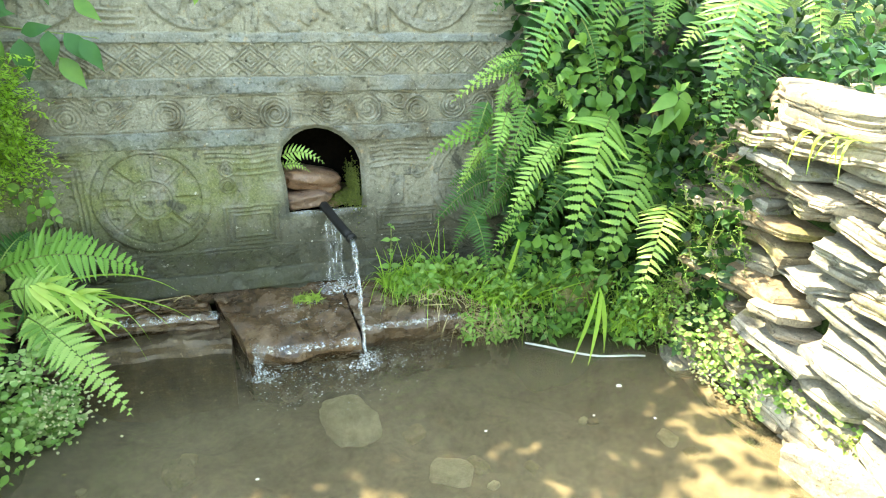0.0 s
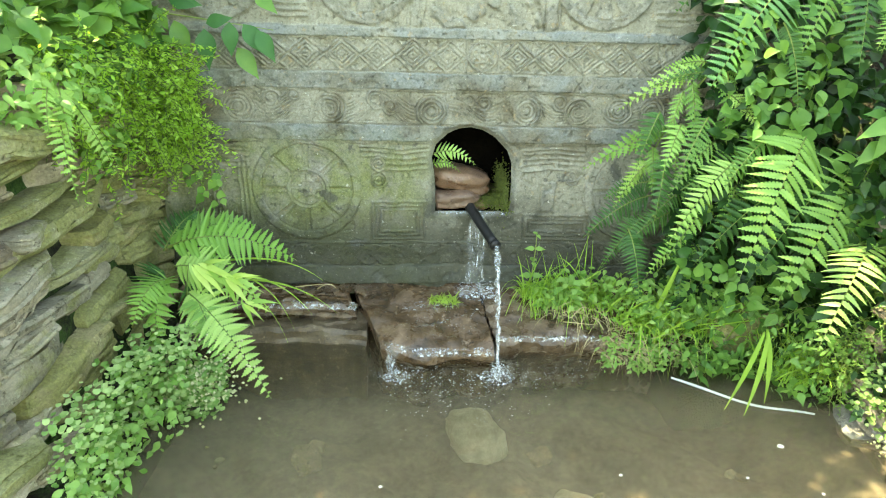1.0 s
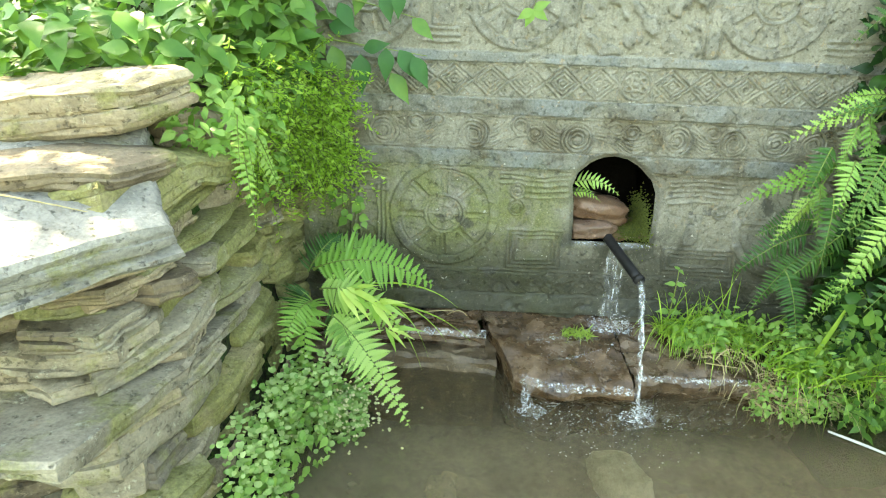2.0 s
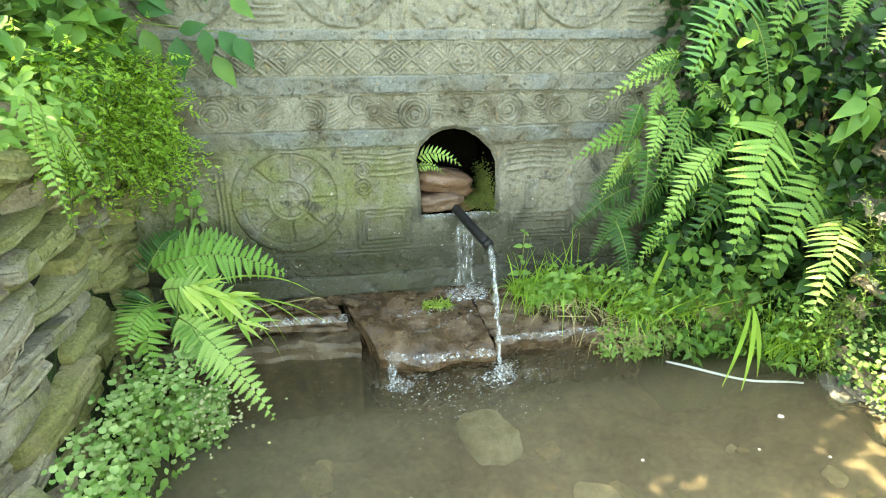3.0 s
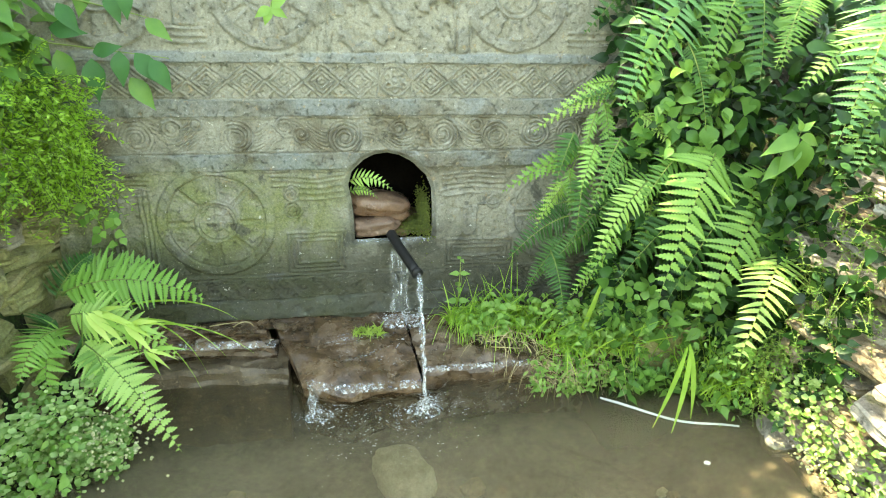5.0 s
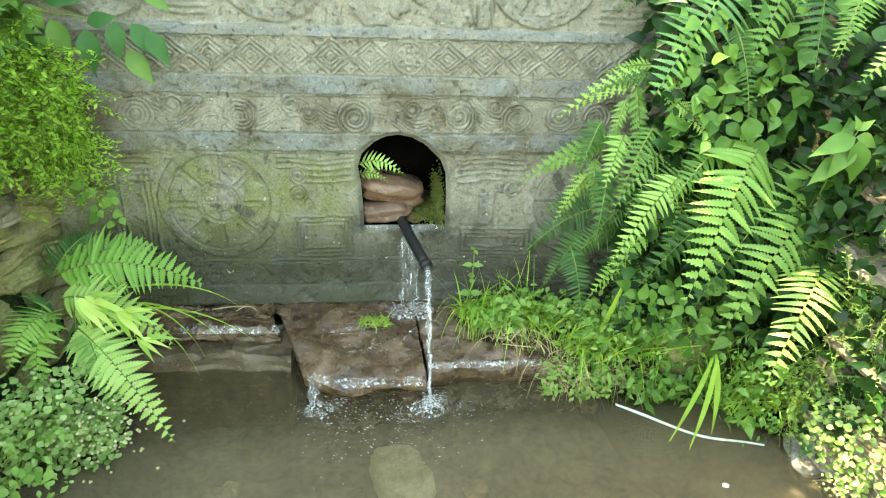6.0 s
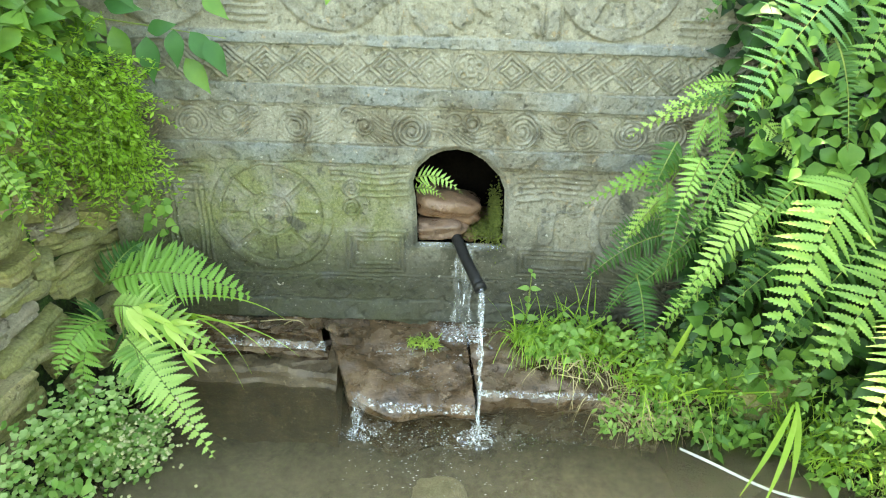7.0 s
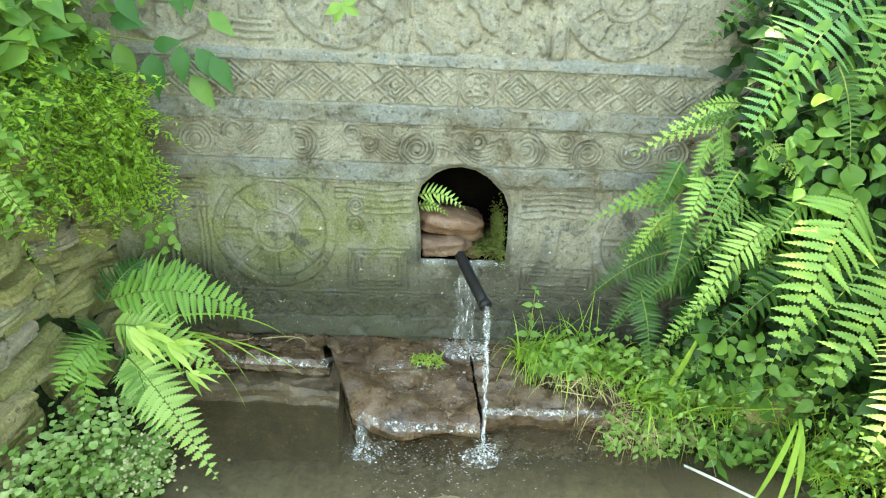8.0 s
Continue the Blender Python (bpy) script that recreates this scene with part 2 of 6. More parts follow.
def falling_material():
    m, nt, b = mat("falling_water")
    pos = position(nt)
    mp = nt.nodes.new("ShaderNodeMapping")
    mp.inputs["Scale"].default_value = (160, 160, 18)
    nt.links.new(pos, mp.inputs["Vector"])
    n = noise_tex(nt, mp.outputs[0], 1.0, 3, 0.6)
    b.inputs["Base Color"].default_value = (0.85, 0.9, 0.92, 1)
    b.inputs["Roughness"].default_value = 0.05
    b.inputs["IOR"].default_value = 1.33
    b.inputs["Alpha"].default_value = 0.3
    nt.links.new(map_range(nt, n, 0.45, 0.75, 0.03, 0.5), b.inputs["Alpha"])
    bump(nt, b, n, 0.8, 0.004)
    return m


def foam_material():
    m, nt, b = mat("white_foam")
    b.inputs["Base Color"].default_value = (0.80, 0.82, 0.80, 1)
    b.inputs["Roughness"].default_value = 0.2
    pos = position(nt)
    n1 = map_range(nt, noise_tex(nt, pos, 42.0, 3, 0.6), 0.36, 0.64)
    n2 = map_range(nt, noise_tex(nt, pos, 120.0, 4, 0.7), 0.36, 0.66)
    nt.links.new(math_node(nt, "MULTIPLY", math_node(nt, "MULTIPLY", n1, n2), 0.62), b.inputs["Alpha"])
    bump(nt, b, n2, 0.8, 0.003)
    return m


def spray_material():
    m, nt, b = mat("water_spray")
    b.inputs["Base Color"].default_value = (0.82, 0.84, 0.83, 1)
    b.inputs["Roughness"].default_value = 0.1
    b.inputs["Alpha"].default_value = 0.45
    return m


STELE = stele_material()
SLATE = slate_material("weathered_slate", (0.10, 0.086, 0.058), (0.285, 0.248, 0.176), (0.47, 0.415, 0.31), 0.46)
SLATE_PALE = slate_material("pale_slate", (0.11, 0.106, 0.09), (0.26, 0.248, 0.212), (0.40, 0.375, 0.315), 0.3)
SLATE_GREY = slate_material("grey_slate", (0.085, 0.083, 0.072), (0.21, 0.205, 0.18), (0.36, 0.345, 0.30), 0.3)
# Darker brown slate; its tone also serves as shade at the right wall's end.
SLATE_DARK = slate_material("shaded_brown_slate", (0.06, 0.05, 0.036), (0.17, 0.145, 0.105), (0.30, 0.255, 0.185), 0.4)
SLATE_DAMP = slate_material("damp_mossy_slate", (0.11, 0.10, 0.055), (0.29, 0.27, 0.155), (0.46, 0.42, 0.28), 0.90)
WET = slate_material("wet_brown_ledge", (0.014, 0.009, 0.005), (0.085, 0.054, 0.031), (0.22, 0.155, 0.10), 0.1, 1.0, (30, 44, 50), 0.0)
REDSTONE = slate_material("wet_red_stone", (0.075, 0.042, 0.027), (0.16, 0.095, 0.062), (0.24, 0.155, 0.105), 0.0, 0.7)
SOIL = plain_material("damp_soil", (0.008, 0.007, 0.004), (0.034, 0.027, 0.016), 18, 0.9, 0.8, 0.01)


def turf_material():
    """Dark earth with patches of low green growth."""
    m, nt, b = mat("earth_and_low_growth")
    pos = position(nt)
    n1, n2, n3 = noise_tex(nt, pos, 1.6, 6, 0.65), noise_tex(nt, pos, 24.0, 5, 0.7), noise_tex(nt, pos, 130.0, 3, 0.7)
    soil = ramp(nt, n2, [(0.3, (0.008, 0.007, 0.004)), (0.7, (0.040, 0.032, 0.019))])
    green = ramp(nt, n3, [(0.3, (0.010, 0.028, 0.006)), (0.7, (0.05, 0.10, 0.02))])
    nt.links.new(mixc(nt, map_range(nt, mixc(nt, 0.35, n1, n2), 0.42, 0.54), soil, green), b.inputs["Base Color"])
    b.inputs["Roughness"].default_value = 0.95
    b.inputs["Specular IOR Level"].default_value = 0.2
    bump(nt, b, mixc(nt, 0.5, n2, n3), 1.0, 0.03)
    return m


TURF = turf_material()
BED = plain_material("silty_pool_bed", (0.02, 0.018, 0.013), (0.22, 0.198, 0.152), 9, 0.9, 0.5, 0.01)
MOSS = plain_material("green_moss", (0.03, 0.05, 0.008), (0.17, 0.2, 0.03), 60, 0.95, 1.0, 0.008)
RUBBER = plain_material("black_plastic_pipe", (0.008, 0.008, 0.008), (0.02, 0.02, 0.02), 60, 0.42, 0.2, 0.001)
STRAW = plain_material("dry_straw", (0.24, 0.19, 0.08), (0.42, 0.36, 0.19), 40, 0.7, 0.2)
REED = plain_material("bleached_reed", (0.34, 0.36, 0.31), (0.52, 0.54, 0.47), 40, 0.5, 0.2)
STEM = leaf_material("green_stem", (0.09, 0.15, 0.03), (0.22, 0.28, 0.07), "object", 0.5, 0.1)
FERN = leaf_material("fern_green", (0.088, 0.20, 0.04), (0.215, 0.385, 0.10), "object", 0.42, 0.33)
FERN_BRIGHT = leaf_material("fern_bright_green", (0.145, 0.305, 0.055), (0.30, 0.475, 0.13), "object", 0.42, 0.34)
FERN_BLUE = leaf_material("fern_glaucous_green", (0.11, 0.26, 0.09), (0.22, 0.42, 0.17), "object", 0.4, 0.3)
FERN_DARK = leaf_material("fern_dark_green", (0.03, 0.095, 0.022), (0.07, 0.17, 0.04), "object", 0.42, 0.3)
FERN_PALE = leaf_material("fern_yellow_green", (0.22, 0.39, 0.08), (0.38, 0.54, 0.17), "object", 0.42, 0.38)
LEAF = leaf_material("broad_leaf", (0.052, 0.145, 0.028), (0.17, 0.32, 0.065), "island", 0.38, 0.35)
# Dark green taken almost to black, standing in for shadow between leaves.
LEAF_SHADED = leaf_material("shaded_dark_leaf", (0.006, 0.024, 0.006), (0.034, 0.11, 0.020), "island", 0.42, 0.2)
LEAF_DEEP = leaf_material("deep_green_leaf", (0.018, 0.085, 0.022), (0.05, 0.17, 0.04), "island", 0.5, 0.3)
LEAF_LIGHT = leaf_material("light_leaf", (0.12, 0.26, 0.05), (0.28, 0.43, 0.12), "island", 0.42, 0.4)
FEATHER = leaf_material("feathery_leaf", (0.23, 0.41, 0.05), (0.45, 0.64, 0.14), "island", 0.5, 0.58)
GRASS = leaf_material("grass_blade", (0.18, 0.36, 0.045), (0.40, 0.57, 0.11), "island", 0.42, 0.42)
CLOVER = leaf_material("round_leaf", (0.12, 0.25, 0.055), (0.44, 0.54, 0.24), "island", 0.45, 0.35)
SEED = leaf_material("pale_seed_head", (0.40, 0.42, 0.22), (0.62, 0.60, 0.38), "island", 0.7, 0.3)
# Young yellow-green, brightened to stand in for sun on the strap leaves.
YOUNG_SUNNED = leaf_material("young_leaf_sunned", (0.34, 0.48, 0.10), (0.58, 0.68, 0.24), "object", 0.4, 0.4)
PETAL = plain_material("pale_petal", (0.7, 0.68, 0.58), (0.8, 0.78, 0.7), 90, 0.6, 0.1)
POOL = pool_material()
FALL = falling_material()
FOAM = foam_material()
SPRAY = spray_material()
# Near-black colour that stands in for the darkness inside the spout.
SPOUT_SHADE = plain_material("spout_shade_black", (0.0015, 0.0015, 0.001), (0.006, 0.005, 0.004), 14, 0.9, 0.8, 0.01)
DAMP_BROWN = slate_material("damp_brown_stone", (0.045, 0.034, 0.021), (0.12, 0.093, 0.06), (0.23, 0.185, 0.125), 0.15, 0.35, (14, 20, 70), 0.1)

RUBBER.node_tree.nodes["Principled BSDF"].inputs["Specular IOR Level"].default_value = 0.2
SPOUT_SHADE.node_tree.nodes["Principled BSDF"].inputs["Specular IOR Level"].default_value = 0.0


# ---- mesh helpers ----
def mesh(name, verts, faces, material, smooth=True):
    me = bpy.data.meshes.new(name)
    me.from_pydata([tuple(v) for v in verts], [], faces)
    me.materials.append(material)
    if smooth:
        me.polygons.foreach_set("use_smooth", [True] * len(me.polygons))
    me.update()
    return me


def thing(name, at, label, category, group="", kind=""):
    ob = new(name)
    ob.empty_display_size = 0.05
    ob.location = at
    return tagged(ob, label, category, group, kind)


def part(name, me, parent, label=""):
    """A mesh given in world metres becomes a part under a thing, or under a part of it."""
    ob = new(name, me)
    ob.parent = parent
    p, m = parent, Matrix()
    while p is not None:
        m = p.matrix_parent_inverse @ Matrix.LocRotScale(p.location, p.rotation_euler, p.scale) @ m
        p = p.parent
    ob.matrix_parent_inverse = m.inverted()
    if label:
        tagged(ob, label)
    return ob


def tube(V, F, pts, radii, n=6):
    """A tube round a line of points."""
    base = len(V)
    k = len(pts)
    for i, p in enumerate(pts):
        p = Vector(p)
        d = (Vector(pts[min(i + 1, k - 1)]) - Vector(pts[max(i - 1, 0)])).normalized()
        a = d.cross(Vector((0.3, 0.9, 0.31))).normalized()
        b = d.cross(a)
        r = radii[i] if isinstance(radii, (list, tuple)) else radii
        for j in range(n):
            q = 2 * math.pi * j / n
            V.append(p + (a * math.cos(q) + b * math.sin(q)) * r)
    for i in range(k - 1):
        for j in range(n):
            u, w = base + i * n + j, base + i * n + (j + 1) % n
            F.append((u, w, w + n, u + n))
    F.append(tuple(base + j for j in range(n))[::-1])
    F.append(tuple(base + (k - 1) * n + j for j in range(n)))


def bez(a, c, b, n):
    a, b, c = Vector(a), Vector(b), Vector(c)
    return [a * (1 - s) ** 2 + c * 2 * s * (1 - s) + b * s * s for s in (i / n for i in range(n + 1))]


def leaf(V, F, base, way, up, length, width, fold=0.25, droop=0.3):
    """An ovate pointed leaf folded along its midrib."""
    way, up = Vector(way).normalized(), Vector(up)
    side = way.cross(up)
    if side.length < 1e-4:
        side = way.cross(Vector((1, 0.2, 0)))
    side.normalize()
    up = side.cross(way).normalized()
    i0 = len(V)
    prof = (0.0, 0.55, 0.90, 1.0, 0.90, 0.70, 0.44, 0.18, 0.0) if length > 0.024 else (0.0, 0.72, 1.0, 0.66, 0.0)
    n = len(prof) - 1
    for k, w in enumerate(prof):
        s = k / n
        c = Vector(base) + way * (length * s) - up * (droop * length * s * s)
        h = width * 0.5 * w
        fold_ = fold + 0.10 * math.sin(9 * s + 40 * length)
        V.append(c)
        V.append(c + side * h + up * (h * fold_))
        V.append(c - side * h + up * (h * fold_))
    for k in range(n):
        a, b = i0 + 3 * k, i0 + 3 * k + 3
        F.append((a, b, b + 1, a + 1))
        F.append((a, a + 2, b + 2, b))


def blade(V, F, base, way, length, width, droop, up=(0, 0, 1)):
    """A long grass blade that bows over."""
    way = Vector(way).normalized()
    side = way.cross(Vector((rng.uniform(-1, 1), rng.uniform(-1, 1), 0.3)))
    side.normalize()
    i0 = len(V)
    n = 5
    for k in range(n + 1):
        s = k / n
        c = Vector(base) + way * (length * s) + Vector((0, 0, -1)) * (droop * length * s * s)
        h = width * 0.5 * (1 - s ** 2.2) + 0.0002
        V.append(c + side * h)
        V.append(c - side * h)
    for k in range(n):
        a = i0 + 2 * k
        F.append((a, a + 1, a + 3, a + 2))


def frond(parent, base, tip, width, material, face=(0, -0.8, 0.6), arch=0.12, pairs=20, lobes=9, fill=0.9, lean=0.35, bare=0.12, lobe_w=0.2, sag=0.15, label=""):
    """A fern frond: a bowed midrib with paired leaflets, each cut into lobes."""
    base, tip, face = Vector(base), Vector(tip), Vector(face).normalized()
    L = (tip - base).length
    cut = 0.25 if fill > 0.96 else (0.42 if fill > 0.87 else (0.50 if fill > 0.78 else 0.68))
    ctrl = (base + tip) / 2 + Vector((0, -0.25, 0.97)) * (arch * L * 2)
    pts = bez(base, ctrl, tip, 40)
    pairs = max(9, pairs)
    width *= 1.08
    gap = L * (1 - bare) / pairs
    V, F = [], []
    for i in range(pairs):
        s = bare + (1 - bare) * (i + 0.3) / pairs
        k = min(39, int(s * 40))
        p0 = pts[k].lerp(pts[k + 1], s * 40 - k)
        t = (pts[k + 1] - pts[k]).normalized()
        sd = t.cross(face).normalized()
        nr = sd.cross(t).normalized()
        u = (s - bare) / (1 - bare)
        prof = min(1.0, (u / 0.22 + 0.45)) ** 0.8 * (1 - u) ** 0.72 + 0.02
        for sg in (-1, 1):
            l = width * prof * rng.uniform(0.93, 1.07)
            if l < 0.004:
                continue
            p = p0 + t * (gap * 0.22 * sg)
            j = rng.uniform(-0.09, 0.09) + lean * 0.6
            d = (sd * sg * math.cos(j) + t * math.sin(j) - nr * rng.uniform(-0.22, 0.42)).normalized()
            q = (t - d * t.dot(d)).normalized()
            curl = rng.uniform(0.04, 0.16)
            way = lambda u_: p + d * (l * u_) + t * (curl * l * u_ * u_) - nr * (sag * l * u_ * u_)
            hw = min(gap * (0.47 if fill > 0.78 else 0.40), l * 0.30) * (lobe_w / 0.2) * (0.86 if fill > 0.96 else 1.0)
            nl = max(4, min(lobes + 3, int(l / (gap * 0.34))))
            taper = lambda u_: max(0.03, (1 - u_ ** 1.9)) * (0.72 + 0.28 * min(1, u_ * 5))
            for e in range(nl):
                a, b = e / nl, (e + 1) / nl
                wa, wm, wb = hw * taper(a), hw * taper((a + b) / 2), hw * taper(b)
                A, B = way(a), way(b)
                fw = (B - A) * 0.28
                for tg in (-1, 1):
                    rise = nr * (wm * 0.22)
                    i0 = len(V)
                    V.extend((A, B, B + q * (tg * wb * (1 - cut)) + rise * (1 - cut), A.lerp(B, 0.70) + q * (tg * wm * 0.90) + fw + rise, A.lerp(B, 0.36) + q * (tg * wm) + fw + rise, A + q * (tg * wa * (1 - cut)) + rise * (1 - cut)))
                    F.append((i0, i0 + 1, i0 + 2, i0 + 3, i0 + 4, i0 + 5))
    # the green wing along the midrib that joins the leaflets
    i0 = len(V)
    for k, p in enumerate(pts):
        t = (pts[min(k + 1, 40)] - pts[max(k - 1, 0)]).normalized()
        sd = t.cross(face).normalized() * (0.0024 * (1 - 0.7 * k / 40))
        V.extend((p - sd, p + sd))
    for k in range(40):
        F.append((i0 + 2 * k, i0 + 2 * k + 1, i0 + 2 * k + 3, i0 + 2 * k + 2))
    ob = part("frond", mesh("frond", V, F, material, False), parent, label)
    V, F = [], []
    tube(V, F, pts[::4], [0.0028 * (1 - 0.75 * i / 10) for i in range(11)], 5)
    part("midrib", mesh("midrib", V, F, STEM), ob)
    return ob


def slab_mesh(name, length, depth, height, seed, material, sides=26, layers=3, rough=0.10, round_=0.0):
    """A split slab: a broken polygon in plan, made of a few cleaved layers that step in and out, centred on the origin."""
    r = random.Random(seed)
    # a polygon of straight broken edges, finely divided
    k = r.randint(6, 9)
    corner = []
    for j in range(k):
        a = 2 * math.pi * (j + r.uniform(-0.28, 0.28)) / k
        c, s_ = math.cos(a), math.sin(a)
        e = 4.5
        q = (abs(c) ** e + abs(s_) ** e) ** (-1 / e) * (1 + r.uniform(-1.2, 0.5) * rough)
        corner.append(Vector((c * q * length / 2, s_ * q * depth / 2)))
    total = sum((corner[(j + 1) % k] - corner[j]).length for j in range(k))
    outline = []
    for j in range(k):
        a, b = corner[j], corner[(j + 1) % k]
        m = max(2, round(sides * (b - a).length / total))
        for e in range(m):
            p = a.lerp(b, e / m)
            outline.append((p, r.uniform(-1, 1)))
    n = len(outline)
    cuts = sorted([0.0] + [min(0.9, max(0.1, (i + r.uniform(-0.3, 0.3)) / layers)) for i in range(1, layers)] + [1.0])
    tilt = (r.uniform(-0.05, 0.05), r.uniform(-0.05, 0.05))
    ph = [r.uniform(0, 6.28) for _ in range(4)]
    warp = lambda p: height * 0.10 * math.sin(7 * p.x / max(length, 0.05) + ph[0]) + height * 0.08 * math.sin(9 * p.y / max(depth, 0.05) + ph[1]) + tilt[0] * p.x + tilt[1] * p.y
    V, F, rows = [], [], []
    edge = 0.022 * min(length, depth) + 0.009
    wave = [[r.uniform(0, 6.28), r.randint(1, 3), r.uniform(0, 6.28), r.randint(3, 6)] for _ in range(layers + 1)]
    swell = lambda k, j: 0.6 * math.sin(6.283 * wave[k][1] * j / n + wave[k][0]) + 0.4 * math.sin(6.283 * wave[k][3] * j / n + wave[k][2])
    for i in range(layers):
        step = r.uniform(-1.2, 0.5) * edge
        jag = [r.uniform(-1, 1) for _ in range(n)]
        for lvl in range(3):
            row = []
            for j, (p, jj) in enumerate(outline):
                lo = cuts[i] + (0.13 / layers * 2 * swell(i, j) if i else 0) + 0.012
                hi = cuts[i + 1] + (0.13 / layers * 2 * swell(i + 1, j) if i < layers - 1 else 0) - 0.012
                z01 = lo + (hi - lo) * lvl / 2
                inset = step * (0.5 + 0.9 * swell(i, j)) + 0.30 * edge * jj + 0.30 * edge * jag[j] + (0.16 * edge if lvl == 1 else 0)
                if i == layers - 1 and lvl == 2 or i == 0 and lvl == 0:
                    inset -= 0.35 * edge + 0.2 * edge * abs(jag[j])
                q = p + p.normalized() * inset
                row.append(len(V))
                V.append((q.x, q.y, -height / 2 + height * z01 + warp(p) + r.uniform(-0.03, 0.03) * height))
            rows.append(row)
    for a, b in zip(rows, rows[1:]):
        for j in range(n):
            F.append((a[j], a[(j + 1) % n], b[(j + 1) % n], b[j]))
    for row, up in ((rows[0], False), (rows[-1], True)):
        prev = row
        for f in (0.72, 0.36):
            cur = []
            for j, (p, jj) in enumerate(outline):
                cur.append(len(V))
                q = p * f
                V.append((q.x, q.y, (height / 2 if up else -height / 2) * (1.03 + 0.10 * r.uniform(-1, 1)) + warp(q)))
            for j in range(n):
                quad = (prev[j], prev[(j + 1) % n], cur[(j + 1) % n], cur[j])
                F.append(quad if up else quad[::-1])
            prev = cur
        F.append(tuple(prev) if up else tuple(prev[::-1]))
    me = mesh(name, V, F, material, True)
    me.set_sharp_from_angle(angle=radians(38))
    return me


def rock_mesh(name, sx, sy, sz, seed, material, lump=0.16, boxy=0.7):
    """A worn rock: a squashed ball with broad facets and small dents."""
    bm = bmesh.new()
    bmesh.ops.create_icosphere(bm, subdivisions=4, radius=0.5)
    off = Vector((seed * 3.7, seed * 1.3, seed * 0.7))
    for v in bm.verts:
        p = v.co.copy()
        q = p * 2.0
        # flatten towards a box, then dent
        e = 5.0
        k = (abs(q.x) ** e + abs(q.y) ** e + abs(q.z) ** e) ** (-1 / e)
        p = p * (1 - boxy + boxy * k)
        n = noise.noise(p * 2.6 + off) * lump + noise.noise(p * 7 + off) * lump * 0.35 + noise.noise(p * 18 + off) * lump * 0.10
        v.co = Vector((p.x * sx, p.y * sy, p.z * sz)) * (1 + n)
    me = bpy.data.meshes.new(name)
    bm.to_mesh(me)
    bm.free()
    me.materials.append(material)
    me.polygons.foreach_set("use_smooth", [True] * len(me.polygons))
    return me


def stone_at(parent, me, p, rx, ry, rz, name="stone", label=""):
    ob = new(name, me)
    ob.parent = parent
    ob.matrix_parent_inverse = Matrix.Translation(parent.location).inverted()
    ob.matrix_basis = pose(*p, rx, ry, rz)
    if label:
        tagged(ob, label)
    return ob


# ---- ground, bank and pool ----
def smooth(a, b, v):
    t = np.clip((v - a) / (b - a), 0, 1)
    return t * t * (3 - 2 * t)


def wav(x, y, f, p):
    return np.sin(x * f + p) * np.cos(y * f * 1.3 + p * 2.1) + 0.5 * np.sin(x * f * 2.3 + y * f * 1.9 + p)


GRID = np.random.RandomState(5).rand(256, 256)


def vnoise(x, y, f, seed=0):
    """Smooth value noise, -1 to 1."""
    u, v = x * f + 17.3 * seed + 50, y * f + 9.1 * seed + 50
    i, j = np.floor(u).astype(int), np.floor(v).astype(int)
    a, b = u - i, v - j
    a, b = a * a * (3 - 2 * a), b * b * (3 - 2 * b)
    g = lambda p, q: GRID[p % 256, q % 256]
    return 2 * ((g(i, j) * (1 - a) + g(i + 1, j) * a) * (1 - b) + (g(i, j + 1) * (1 - a) + g(i + 1, j + 1) * a) * b) - 1


def fbm(x, y, f, octaves=4, seed=0):
    return sum(vnoise(x, y, f * 2 ** k, seed + k) * 0.5 ** k for k in range(octaves))


def ground_height(x, y):
    near = 0.06 + 0.02 * fbm(x, y, 1.1, 3, 2)
    # terraces behind the dry-stone walls, wider and softer away from the pool
    out = np.clip(np.abs(x) - 1.7, 0, 30)
    line_l = y + 0.42 * (np.maximum(x, -2.0) + 1.06)
    left = smooth(-1.06, -1.16, x) * smooth(-0.74 - 0.9 * out, -0.62 + 0.15 * out, line_l)
    leftb = smooth(-1.08, -1.2, x - 0.10 * (y + 0.7)) * smooth(-0.70, -0.60, y)
    right = smooth(1.12, 1.24, x) * smooth(-3.4 - out, -2.2, y)
    # hillside that holds the carved slab
    back = smooth(0.27, 0.31, y)
    hill = 1.36 + 0.22 * np.clip(y - 0.3, 0, 9) + 0.12 * fbm(x, y, 0.7, 4, 5) * smooth(0.4, 2.0, y)
    slope = smooth(0.60, 0.74, x) * np.clip((y + 0.34) / 0.55, 0, 1) * 1.15
    sideb = smooth(1.0, 1.5, np.abs(x + 0.05)) * smooth(-0.35, 0.6, y) * 0.5
    h = np.maximum(0.88 * np.maximum(np.maximum(left, leftb), right) + sideb, slope)
    h = h * (1 - back) + np.maximum(h, hill) * back
    h = h + near * (1 - np.clip(h, 0, 1))
    pool = smooth(-0.98, -0.88, x) * smooth(1.10, 1.02, x) * smooth(-1.5, -1.42, y) * smooth(0.16, 0.10, y) * (1 - smooth(0.6, 0.7, x) * smooth(-0.42, -0.3, y))
    h = h * (1 - pool) - 0.4 * pool
    return h + 0.012 * fbm(x, y, 6.0, 3, 8) * (1 - pool)


def axis(lo, hi, step, far):
    mid = list(np.arange(lo, hi + 1e-6, step))
    out, d, v = [], step, hi
    while v < far:
        d *= 1.35
        v += d
        out.append(v)
    inn, d, v = [], step, lo
    while v > -far:
        d *= 1.35
        v -= d
        inn.append(v)
    return np.array(inn[::-1] + mid + out)


